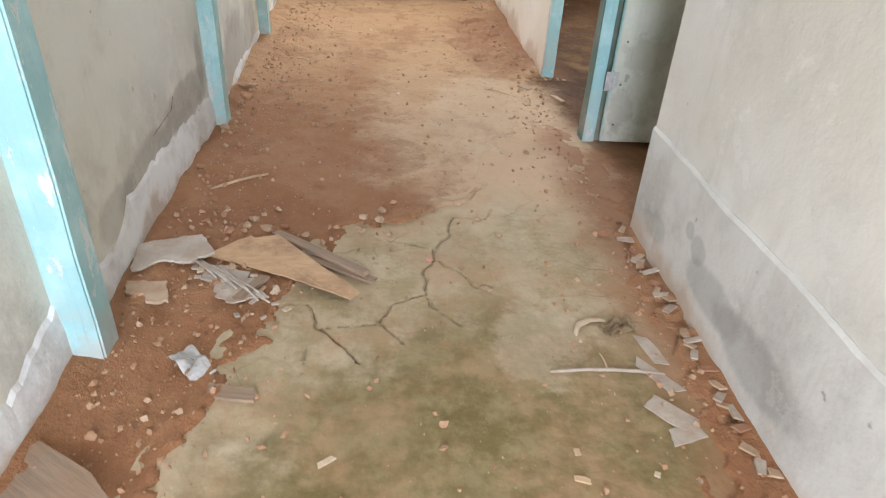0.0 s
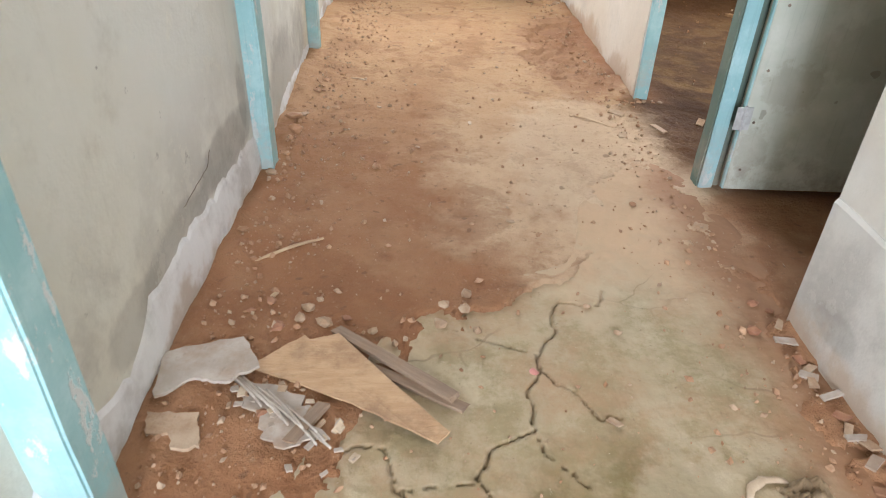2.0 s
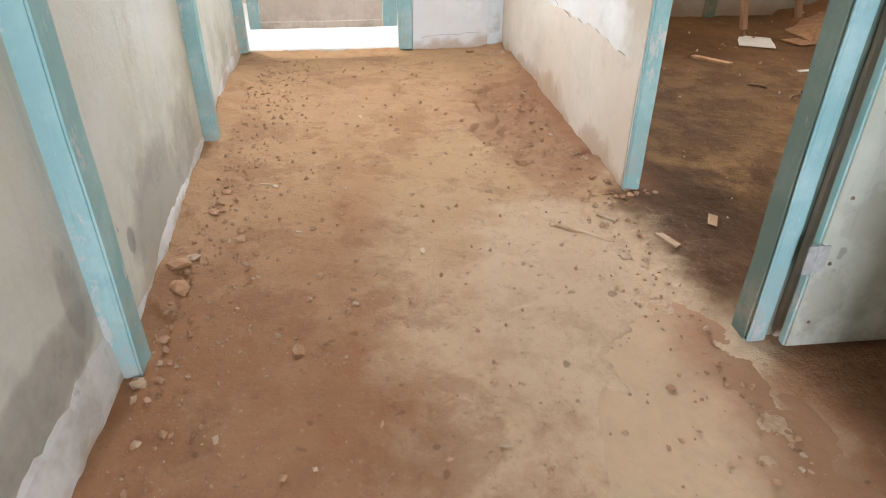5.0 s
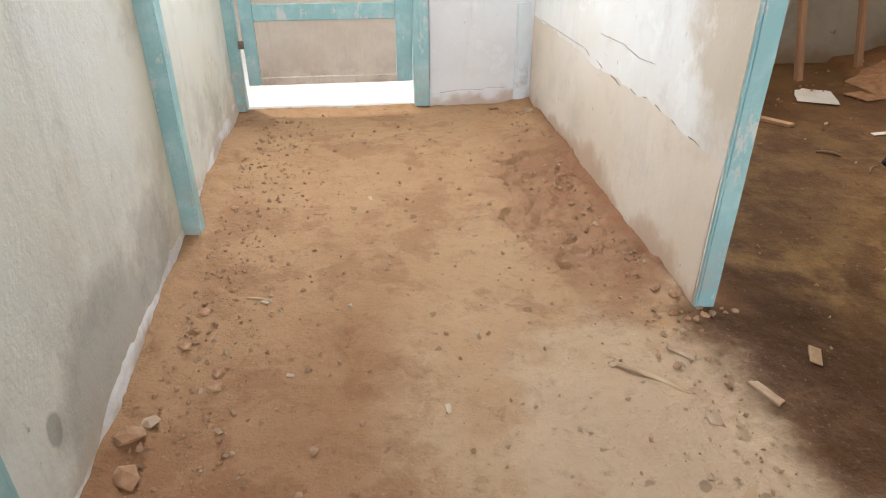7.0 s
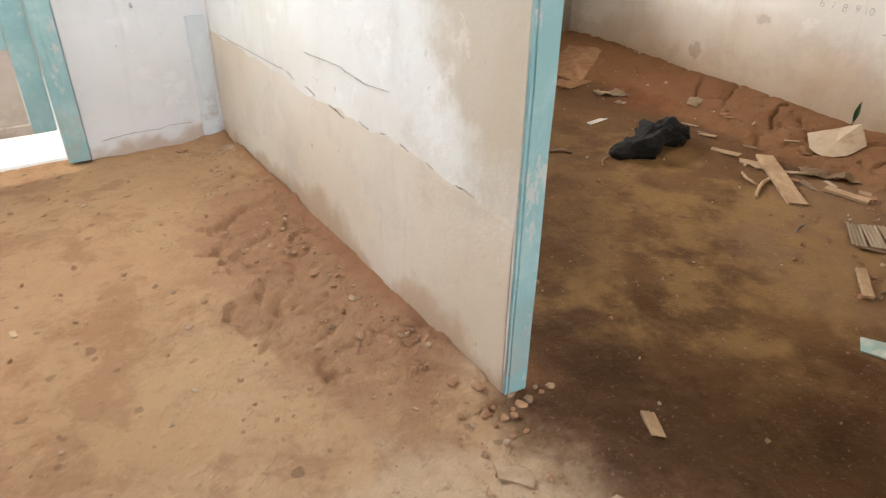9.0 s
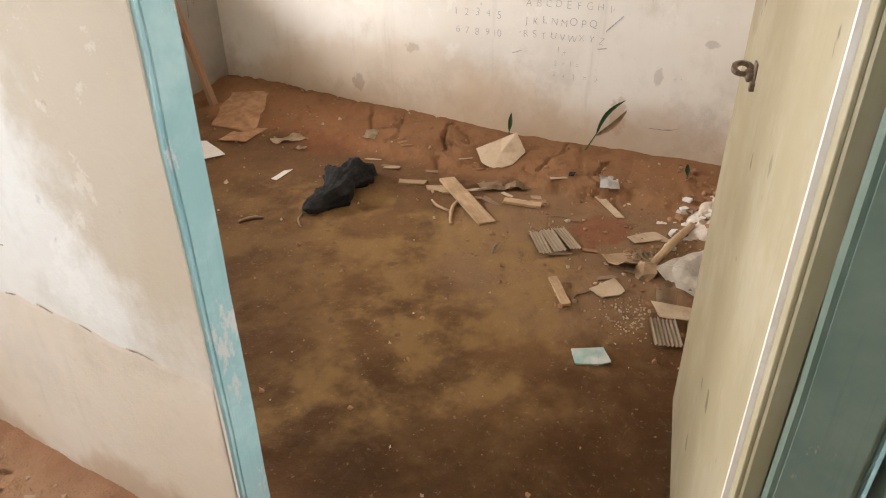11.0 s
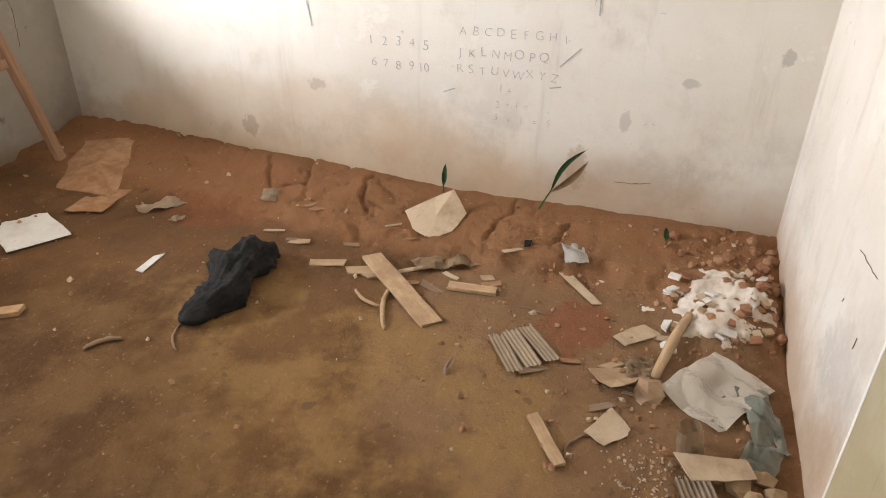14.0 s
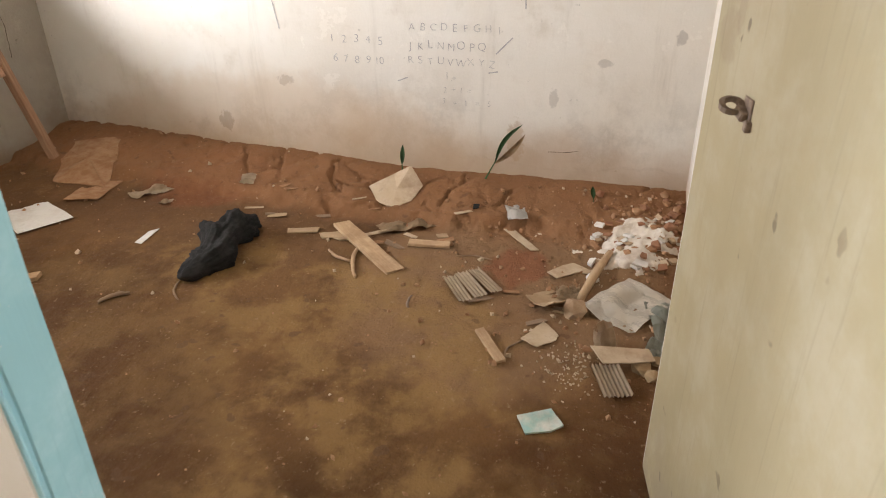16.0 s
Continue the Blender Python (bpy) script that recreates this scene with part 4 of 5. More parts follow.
def plank(name, x, y, length, width, thick, turn, mat, label, seed, lift=0.0, tilt=0.0, category="plank", group=""):
    bm = bmesh.new()
    for i in range(8):
        add_box(bm, (i / 8 - 0.5) * length, ((i + 1) / 8 - 0.5) * length, -width / 2, width / 2, 0, thick)
    bmesh.ops.remove_doubles(bm, verts=bm.verts, dist=0.0004)
    bmesh.ops.delete(bm, geom=[f for f in bm.faces if abs(f.normal.x) > 0.9 and abs(f.calc_center_median().x) < length * 0.48], context="FACES")
    for v in bm.verts:
        if abs(v.co.x) > length * 0.49:
            v.co.x += 0.02 * noise.noise(Vector((v.co.y * 60, v.co.z * 30, seed)))
    wobble(bm, 0.0025, 9.0, seed)
    ob = part(name, bm, mat)
    ob.matrix_world = pose(x, y, on_floor(x, y, lift), 0, tilt, turn)
    return tagged(ob, label, category, group)


def crumple(name, x, y, sx, sy, height, turn, mat, label, category, seed, lift=0.0, res=16, scale=7.0, group="", thick=0.0012):
    """A crumpled sheet with sharp folds and a torn outline."""
    bm = bmesh.new()
    vs = {}
    for j in range(res + 1):
        for i in range(res + 1):
            u, v = i / res * 2 - 1, j / res * 2 - 1
            edge = 1 + 0.14 * noise.noise(Vector((math.atan2(v, u) * 1.5, seed, 2.0)))
            px, py = u * sx / 2 * edge, v * sy / 2 * edge
            f = abs(noise.noise(Vector((px * scale, py * scale, seed)))) * 2 + 0.5 * abs(noise.noise(Vector((px * scale * 2.6, py * scale * 2.6, seed + 5))))
            vs[i, j] = bm.verts.new((px, py, height * f * (1.15 - 0.5 * max(abs(u), abs(v)))))
    for j in range(res):
        for i in range(res):
            q = (vs[i, j], vs[i + 1, j], vs[i + 1, j + 1], vs[i, j + 1])
            bm.faces.new((q[0], q[1], q[2]))
            bm.faces.new((q[0], q[2], q[3]))
    bmesh.ops.solidify(bm, geom=bm.faces[:], thickness=thick)
    ob = part(name, bm, mat)
    ob.matrix_world = pose(x, y, on_floor(x, y, lift), 0, 0, turn)
    return tagged(ob, label, category, group)


def corrugated(name, x, y, length, width, waves, amp, turn, mat, label, seed, lift=0.004, tilt=(0, 0), category="cardboard"):
    """Ribbed board, ribs along x, with a torn end."""
    bm = bmesh.new()
    n = waves * 6
    rows = []
    for j in range(n + 1):
        v = (j / n - 0.5) * width
        z = amp * (1 + math.sin(2 * math.pi * waves * j / n))
        tear = 0.12 * length * noise.noise(Vector((j * 0.35, seed, 0)))
        rows.append([bm.verts.new((u * length + (tear if u > 0.4 else tear * 0.4 if u < -0.4 else 0), v, z + 0.12 * width * (2 * v / width) ** 2 * 0.3)) for u in (-0.5, -0.2, 0.15, 0.5)])
    for a, b in zip(rows, rows[1:]):
        for k in range(3):
            bm.faces.new((a[k], a[k + 1], b[k + 1], b[k]))
    bmesh.ops.solidify(bm, geom=bm.faces[:], thickness=0.0018)
    ob = part(name, bm, mat)
    ob.matrix_world = pose(x, y, on_floor(x, y, lift), tilt[0], tilt[1], turn)
    return tagged(ob, label, category)


# corridor: broken boards and rubble by the left wall
plank("dark_lath", -0.19, 2.17, 0.42, 0.035, 0.012, -38, wood_dark, "dark weathered lath lying under the plywood", 1.0, 0.012)
plank("dark_lath", -0.15, 2.10, 0.34, 0.030, 0.010, -30, wood_dark, "dark weathered lath beside broken plywood", 2.0, 0.006)


def sheet_piece(name, corners, thick, lift, mat, label, category, seed, fray=0.006, group="", rise=None, follow=False):
    """A flat broken board with the given corners: frayed edges, thickness, laid on the floor; rise: height of each corner above it."""
    cx, cy = sum(c[0] for c in corners) / len(corners), sum(c[1] for c in corners) / len(corners)
    z0 = on_floor(cx, cy, lift)
    ring, m = [], 7
    for i, (x0, y0) in enumerate(corners):
        x1, y1 = corners[(i + 1) % len(corners)]
        for k in range(m):
            t = k / m
            p = Vector((x0 + (x1 - x0) * t - cx, y0 + (y1 - y0) * t - cy, 0.0))
            if rise:
                p.z = rise[i] * (1 - t) + rise[(i + 1) % len(corners)] * t
            if follow:
                p.z = on_floor(p.x + cx, p.y + cy, lift) - z0
            ring.append(p + Vector((*(noise.noise_vector(p * 45 + Vector((seed, 0, 0))) * fray).xy, 0.0025 * noise.noise(p * 12))))
    bm = bmesh.new()
    mid = sum(rise) / len(rise) if rise else 0.0
    tops = [bm.verts.new(p + Vector((0, 0, thick))) for p in ring]
    lows = [bm.verts.new(p) for p in ring]
    ct, cb = bm.verts.new((0, 0, mid + thick)), bm.verts.new((0, 0, mid))
    for i in range(len(ring)):
        j = (i + 1) % len(ring)
        bm.faces.new((ct, tops[i], tops[j]))
        bm.faces.new((cb, lows[j], lows[i]))
        bm.faces.new((tops[i], lows[i], lows[j], tops[j]))
    bmesh.ops.recalc_face_normals(bm, faces=bm.faces)
    ob = part(name, bm, mat)
    ob.matrix_world = pose(cx, cy, z0)
    return tagged(ob, label, category, group)


sheet_piece("plywood_piece", ((-0.57, 2.14), (-0.445, 2.265), (-0.425, 2.25), (-0.35, 2.275), (-0.046, 1.925), (-0.07, 1.89), (-0.29, 2.015)), 0.006, 0.016, plywood, "tan broken plywood piece lying on rubble", "plywood", 4.0, 0.005)
sheet_piece("fibre_board_piece", ((-0.80, 2.16), (-0.60, 2.23), (-0.53, 2.115), (-0.61, 2.055), (-0.69, 2.07), (-0.765, 2.0)), 0.009, 0.008, fibre, "grey broken fibre board by the wall", "board", 7.0, 0.012, "broken grey boards")
sheet_piece("fibre_board_piece", ((-0.77, 1.965), (-0.65, 1.965), (-0.63, 1.90), (-0.615, 1.865), (-0.68, 1.86), (-0.70, 1.90), (-0.755, 1.90)), 0.010, 0.006, mortar, "pale broken board flake by the wall", "board", 9.0, 0.012, "broken grey boards")
sheet_piece("fibre_board_piece", ((-0.60, 2.10), (-0.43, 2.05), (-0.33, 1.90), (-0.45, 1.87), (-0.52, 1.97)), 0.006, 0.002, fibre, "crushed grey fibre board under splinters", "board", 11.0, 0.03, "broken grey boards")
for i in range(34):
    a = random.Random(300 + i)
    t = a.random()
    shard("board_crumb", -0.60 + 0.36 * t + a.gauss(0, 0.04), 2.06 - 0.18 * t + a.gauss(0, 0.05), a.uniform(0.012, 0.034), a.uniform(0.008, 0.018), 0.005, a.uniform(0, 360), (fibre, mortar, fibre, card_pale)[i % 4], "crumbled bit of grey fibre board", "board", 300 + i, 0.008, (a.uniform(-14, 14), a.uniform(-14, 14)), "crumbled board bits", n=8)
for i in range(17):
    a = i / 16
    stick("rib_splinter", -0.585 + 0.20 * a, 2.075 - 0.14 * a + 0.008 * math.sin(i * 3), 0.17, 0.0042, -44 + 5 * math.sin(i * 2.1), rib_mat, "pale grey splintered rib of ribbed board", i + 0.5, 0.012, bend=0.004, group="splintered ribs", category="splinter")
plank("grey_offcut", -0.385, 1.95, 0.14, 0.032, 0.012, 62, wood_dark, "short grey wooden offcut", 6.0, 0.010)
rubble_spots = ((-0.57, 2.44, 0.026), (-0.46, 2.41, 0.030), (-0.40, 2.34, 0.035), (-0.34, 2.37, 0.024), (-0.47, 2.35, 0.028), (-0.26, 2.32, 0.022),
                (-0.53, 2.31, 0.030), (-0.06, 2.36, 0.032), (0.01, 2.41, 0.028), (-0.62, 2.38, 0.020), (-0.43, 2.46, 0.018), (0.05, 2.33, 0.022), (-0.50, 1.98, 0.022))
for i, (x, y, r) in enumerate(rubble_spots):
    stone(x, y, r * 0.78, mortar if i % 3 else brick_red, i * 1.37 + 0.2, "pale lump of broken mortar on the red earth" if i % 3 else "reddish brick crumb on the red earth", name="rubble_lump", category="rubble", group="rubble by the plywood")
crumple("crumpled_tissue", -0.49, 1.62, 0.15, 0.07, 0.03, -50, paper, "crumpled dirty white tissue on the earth", "tissue", 3.0, scale=14)
stone(0.19, 2.16, 0.018, red_plastic, 5.5, "faded red bottle cap lying by a crack", "cap", "", 0.35, "bottle_cap")
stick("pale_stick", -0.57, 2.725, 0.26, 0.006, 37, wood_pale, "thin pale stick on the earth floor", 2.2, bend=0.012, group="thin sticks on the floor")
stick("pale_stick", 0.67, 1.575, 0.33, 0.0055, -3, fibre, "thin pale bent stick on mossy screed", 3.4, bend=0.012, group="thin sticks on the floor")
stick("pale_stick", 0.67, 1.62, 0.08, 0.003, -88, wood_pale, "short thin pale stick", 4.4, bend=0.004, group="thin sticks on the floor")
stick("pale_stick", 0.72, 3.96, 0.26, 0.009, -42, wood_pale, "thin pale split stick near the doorway", 5.4, bend=0.012, flat=0.5, group="thin sticks on the floor")
stick("pale_stick", -0.51, 4.53, 0.09, 0.006, -20, wood_pale, "short pale stick on the earth floor", 6.4, bend=0.004, group="thin sticks on the floor")
stick("pale_husk", 0.67, 1.775, 0.13, 0.012, 32, card_pale, "curled pale husk on the earth", 6.0, bend=0.03, flat=0.5, category="husk")
crumple("shredded_fibre", 0.755, 1.775, 0.11, 0.06, 0.025, 15, leaf_dry, "shredded brown fibre beside a husk", "husk", 6.0, scale=26)
shard("paper_strip", 0.83, 1.67, 0.12, 0.035, 0.003, -80, fibre, "torn dirty paper strip by the wall", "paper", 12, 0.002, group="torn paper strips")
shard("paper_strip", 0.81, 1.56, 0.14, 0.04, 0.003, -58, fibre, "torn dirty paper strip by the wall", "paper", 13, 0.002, group="torn paper strips")
shard("paper_strip", 0.80, 1.41, 0.12, 0.06, 0.004, -50, fibre, "torn grey card scrap by the wall", "paper", 14, 0.003, group="torn paper strips")
shard("paper_strip", 0.82, 1.34, 0.10, 0.05, 0.004, 15, fibre, "torn grey card scrap by the wall", "paper", 15, 0.003, group="torn paper strips")
shard("wood_offcut", -0.36, 1.51, 0.12, 0.04, 0.010, -8, wood_dark, "dark wooden offcut on the earth", "offcut", 16, 0.002)
shard("grey_plank", -0.70, 1.20, 0.26, 0.13, 0.014, -35, wood_dark, "grey weathered board end by the wall", "plank", 17, 0.006, (3, 0), jag=0.08)
for i, (x, y, r) in enumerate(((0.93, 2.48, 0.026), (0.965, 2.44, 0.020), (0.87, 2.34, 0.032), (0.02, 2.49, 0.030), (-0.05, 2.43, 0.026))):
    stone(x, y, r * 0.72, brick_red if i in (0, 1, 2) else mortar, 20 + i * 1.1, "broken brick crumb at the wall's end", name="brick_crumb", category="brick", group="brick crumbs", squash=0.8)
for i in range(26):
    y = 1.2 + i * 0.045 + 0.02 * math.sin(i * 5.1)
    x = X_RIGHT - 0.055 - 0.025 * abs(math.sin(i * 2.3))
    shard("plaster_flake", x, y, 0.030 + 0.022 * abs(math.sin(i * 1.9)), 0.022, 0.006, i * 67, (mortar, fibre, mortar, brick_red, fibre)[i % 5], "fallen plaster flake at the wall's foot", "flake", 100 + i, 0.004, (8 * math.sin(i), 9 * math.cos(i)), "fallen plaster flakes", n=9)
left_clods = ((-0.75, 3.86, 0.045), (-0.73, 3.73, 0.050), (-0.32, 3.39, 0.028), (-0.58, 4.13, 0.030), (-0.72, 3.46, 0.024), (-0.74, 3.28, 0.030), (-0.75, 2.83, 0.025),
              (-0.57, 2.84, 0.018), (-0.58, 4.08, 0.035), (-0.68, 4.45, 0.030), (-0.61, 4.60, 0.022), (-0.72, 3.92, 0.040), (-0.45, 3.74, 0.012), (-0.70, 4.25, 0.028),
              (0.69, 5.50, 0.022), (0.85, 5.2, 0.030), (0.78, 5.45, 0.026), (0.88, 4.95, 0.022), (0.80, 4.75, 0.025), (0.92, 4.42, 0.030), (0.97, 4.36, 0.026), (0.93, 4.27, 0.022), (1.04, 4.25, 0.022),
              (0.95, 6.55, 0.045), (0.75, 6.70, 0.04), (-0.70, 5.25, 0.022), (-0.74, 5.5, 0.026))
for i, (x, y, r) in enumerate(left_clods):
    stone(x, y, r * 0.9, clod_mat if (i + 1) % 6 else mortar, 40 + i * 1.31, "crumbly red earth clod on the floor" if (i + 1) % 6 else "pale mortar lump on the floor", name="earth_clod", category="clod", group="clods along the walls", squash=0.5)
for i, (x, y) in enumerate(((0.21, 2.97), (-0.57, 2.47), (-0.48, 4.5), (0.37, 5.06), (-0.09, 5.31), (-0.36, 4.1), (0.22, 6.2), (0.30, 3.1), (-0.10, 1.28), (0.51, 1.29), (0.50, 1.21), (0.69, 1.22), (0.37, 1.98), (0.63, 4.03), (0.1, 3.9), (-0.15, 3.6))):
    shard("pale_chip", x, y, 0.030 + 0.012 * math.sin(i * 3.3), 0.014, 0.004, i * 71, (mortar, wood_pale, card_pale)[i % 3], "small pale chip lying on the floor", "chip", 200 + i, 0.003, (0, 6), "pale chips on the floor", n=8)

for i in range(13):
    a = random.Random(900 + i)
    x, y = 1.02 + a.gauss(0, 0.07), 4.27 + a.gauss(0, 0.05)
    stone(min(x, 1.16), min(y, 4.30) if x > 0.98 else y, a.uniform(0.007, 0.017), (mortar, clod_mat, clod_mat)[i % 3], 120 + i * 1.9, "small lump of broken mortar at the jamb's foot", "rubble", "rubble at the jamb", a.uniform(0.5, 0.9), "mortar_crumb")
for i in range(3):
    a = random.Random(950 + i)
    shard("screed_flake", 0.80 + 0.30 * a.random(), 3.75 + 0.45 * a.random(), a.uniform(0.05, 0.12), a.uniform(0.03, 0.07), 0.007, a.uniform(0, 360), mortar, "loose flake of tan screed by the doorway", "flake", 950 + i, -0.003, (a.uniform(-2, 2), a.uniform(-2, 2)), "loose screed flakes", jag=0.2)

# the room
shard("paper_sheet", 2.92, 6.54, 0.36, 0.24, 0.002, 62, paper, "dirty white sheet of paper on the floor", "paper", 21, 0.004, (0, 0), jag=0.09)


def bundle(x, y):
    """A black garment dropped in a long heap with folds."""
    bm = bmesh.new()
    bmesh.ops.create_icosphere(bm, subdivisions=5, radius=1.0)
    for v in bm.verts:
        d = v.co.normalized()
        along = math.copysign(abs(d.x) ** 0.75, d.x)
        lump = 1 + 0.48 * noise.noise(Vector((along * 2.4, d.y * 1.2, 4.0))) + 0.12 * noise.noise(d * 3.1)
        fold = 0.22 * abs(noise.noise(d * 2.8 + Vector((7, 1, 0)))) + 0.34 * abs(noise.noise(Vector((d.x * 9.0, d.y * 4.0, d.z * 4.0)))) + 0.16 * abs(noise.noise(d * 13)) + 0.05 * noise.noise(d * 31)
        s = lump * (0.88 + fold)
        width = 0.098 * (1 + 0.22 * along)
        v.co = Vector((0.295 * along + 0.02 * noise.noise(d * 3), width * d.y * s + 0.045 * math.sin(along * 2.6), max(-0.01, 0.066 * (1 + 0.25 * along) * (d.z * s + 0.45))))
    ob = part("black_garment", bm, black_cloth, smooth=True)
    ob.matrix_world = pose(x, y, on_floor(x, y, -0.004), 0, 0, -5)
    return tagged(ob, "dropped black cloth garment in a crumpled heap", "garment")


bundle(2.90, 5.45)
stick("twig", 2.55, 5.42, 0.16, 0.005, 35, wood_dark, "thin brown twig beside black cloth", 7.0, group="twigs on the room floor")
stick("twig", 2.41, 5.62, 0.12, 0.009, -35, wood_dark, "dark twig on the room floor", 7.7, group="twigs on the room floor")
stick("twig", 3.19, 4.35, 0.22, 0.003, -80, wood_dark, "thin curved twig on the room floor", 8.4, bend=0.03, group="twigs on the room floor")
stick("twig", 2.55, 4.01, 0.14, 0.004, -20, wood_dark, "forked dark twig on the room floor", 9.1, bend=0.025, group="twigs on the room floor")
shard("white_strip", 2.90, 5.85, 0.13, 0.03, 0.003, 8, paper, "thin white strip on the floor", "paper", 22, 0.003)
plank("wood_block", 2.36, 6.14, 0.27, 0.052, 0.018, -52, plywood, "pale wooden offcut on the room floor", 9.0, 0.002)
crumple("paper_pulp", 3.36, 6.19, 0.22, 0.10, 0.03, -35, card_pale, "torn pale paper scrap on red earth", "paper", 8.0, scale=12, group="torn paper scraps")
crumple("paper_pulp", 3.61, 5.73, 0.13, 0.08, 0.025, 20, card_pale, "torn pale paper scrap on red earth", "paper", 9.0, scale=14, group="torn paper scraps")
crumple("paper_pulp", 3.27, 6.02, 0.07, 0.05, 0.02, 0, card_pale, "small torn paper scrap", "paper", 10.0, scale=18, group="torn paper scraps")
sheet_piece("brown_card", ((3.29, 6.79), (3.50, 6.90), (3.70, 6.98), (3.82, 6.74), (3.60, 6.60), (3.33, 6.46)), 0.004, 0.002, clod_mat, "flat brown card half buried in earth", "card", 23.0, 0.02, "flat brown cards", follow=True)
shard("brown_card", 3.25, 6.50, 0.28, 0.18, 0.004, 15, clod_mat, "flat brown card half buried in earth", "card", 24, 0.004, (1, 2), "flat brown cards")
sheet_piece("cream_card", ((3.70, 5.04), (3.80, 4.93), (3.83, 4.84), (3.77, 4.755), (3.64, 4.78), (3.57, 4.86), (3.61, 4.96)), 0.003, -0.012, card_pale, "folded cream card leaning up on the earth bank", "card", 25.0, 0.003, "", (0.055, 0.10, 0.145, 0.06, 0.02, 0.0, 0.01))
plank("split_plank", 3.165, 4.84, 0.56, 0.085, 0.016, 49, wood_pale, "pale split plank lying on a stick", 12.0, 0.006, -2)
stick("stick_across", 3.03, 4.83, 0.30, 0.010, 20, wood_pale, "pale stick under the split plank", 10.0, 0.0)
stick("stick_across", 3.06, 4.93, 0.16, 0.008, 62, wood_pale, "short pale stick under the plank", 10.7, 0.0)
shard("bark_scrap", 3.23, 5.20, 0.13, 0.045, 0.006, -70, card, "brown scrap on the room floor", "scrap", 26, 0.003, group="brown scraps")
shard("bark_scrap", 3.24, 5.05, 0.12, 0.06, 0.006, -60, card, "brown scrap on the room floor", "scrap", 27, 0.003, group="brown scraps")
crumple("curled_card", 3.43, 4.73, 0.30, 0.10, 0.035, -60, card, "curled torn brown card", "card", 12.0, scale=9)
plank("short_plank", 3.265, 4.555, 0.20, 0.05, 0.014, -84, wood_pale, "short pale plank offcut", 13.0, 0.004)
board = empty("ribbed_board", "pale ribbed board broken into three strips", "board", pose(2.94, 4.27, on_floor(2.94, 4.27, 0.004), 0, 0, 35))
for k, (off, tilt) in enumerate(((-0.066, 6), (0.0, -3), (0.068, 5))):
    strip = corrugated("strip", 0, 0, 0.215, 0.062, 4, 0.0014, 0, card_ribbed, "", 3.0 + k)
    strip.parent = board
    strip.matrix_world = board.matrix_world @ pose(0.012 * k, -off, 0.006, tilt, 0, 3 * k)
    del strip["category"]
stick("rusty_nail", 2.75, 4.47, 0.09, 0.006, 20, rust, "rusty bent nail standing in earth", 11.0, 0.0, -28, category="nail")
plank("split_stick", 2.54, 4.10, 0.21, 0.035, 0.012, 35, wood_pale, "pale split stick on the room floor", 14.0, 0.003, category="stick")
shard("torn_card", 2.665, 3.935, 0.125, 0.08, 0.004, -25, card_pale, "torn pale card scrap", "card", 28, 0.006, (4, 4), "torn cards", jag=0.22)
shard("torn_card", 3.18, 3.895, 0.17, 0.065, 0.004, -38, card_pale, "torn pale card strip", "card", 29, 0.006, (2, 4), "torn cards", jag=0.10)
shard("torn_card", 2.90, 3.94, 0.14, 0.09, 0.004, 50, card, "torn brown card scrap", "card", 30, 0.012, (8, 10), "torn cards", jag=0.24, curl=0.02)
crumple("torn_wrapper", 2.99, 3.87, 0.13, 0.10, 0.04, 10, card, "crumpled brown paper wrapper on earth", "wrapper", 14.0, scale=16)
stone(2.865, 3.835, 0.062, mortar, 60.0, "grey rounded lump of mortar", "rubble", "", 0.75, "mortar_lump")
stick("thick_stick", 3.14, 3.775, 0.38, 0.020, -14, wood_pale, "thick pale stick leaning on rubble", 12.0, 0.01, -7, bend=0.004)
crumple("plastic_bag", 2.95, 3.63, 0.31, 0.235, 0.055, -35, film_clear, "crumpled clear plastic bag", "plastic bag", 15.0, res=22, scale=3.4)
crumple("blue_plastic", 2.87, 3.50, 0.30, 0.10, 0.05, 10, blue_film, "crumpled pale blue plastic against the wall", "plastic bag", 16.0, scale=10, group="pale blue plastic")
crumple("blue_plastic", 2.68, 3.51, 0.15, 0.10, 0.03, -20, blue_film, "crumpled pale blue plastic by the wall", "plastic bag", 17.0, scale=12, group="pale blue plastic")
for i, (x, y, r) in enumerate(((3.16, 3.80, 0.022), (3.13, 3.775, 0.018), (3.11, 3.80, 0.014), (3.18, 3.775, 0.014))):
    stone(x, y, r, foam, 70 + i, "crumb of white foam", "foam", "crumbs of white foam", 0.8, "foam_crumb")
for i in range(30):
    a = random.Random(500 + i)
    x, y = 3.22 + 0.34 * a.random(), 3.46 + 0.36 * a.random()
    shard("plaster_chunk", x, y, a.uniform(0.02, 0.06), a.uniform(0.02, 0.04), a.uniform(0.004, 0.012), a.uniform(0, 360), (foam, card_pale, foam, brick_red, card)[i % 5], "white plaster chunk in the corner heap", "plaster", 500 + i, a.uniform(0.0, 0.03), (a.uniform(-16, 16), a.uniform(-16, 16)), "white plaster chunks", n=11)
for i in range(58):
    a = random.Random(700 + i)
    x, y = a.uniform(3.22, 3.95), 3.42 + 0.30 * a.random() ** 1.5 + (0.25 * a.random() if i % 3 == 0 else 0)
    stone(x, y, a.uniform(0.012, 0.034), brick_red if i % 2 else clod_mat, 80 + i * 0.91, "broken red brick lump in the corner heap", "brick", "brick lumps in the corner", a.uniform(0.6, 0.9), "brick_lump")


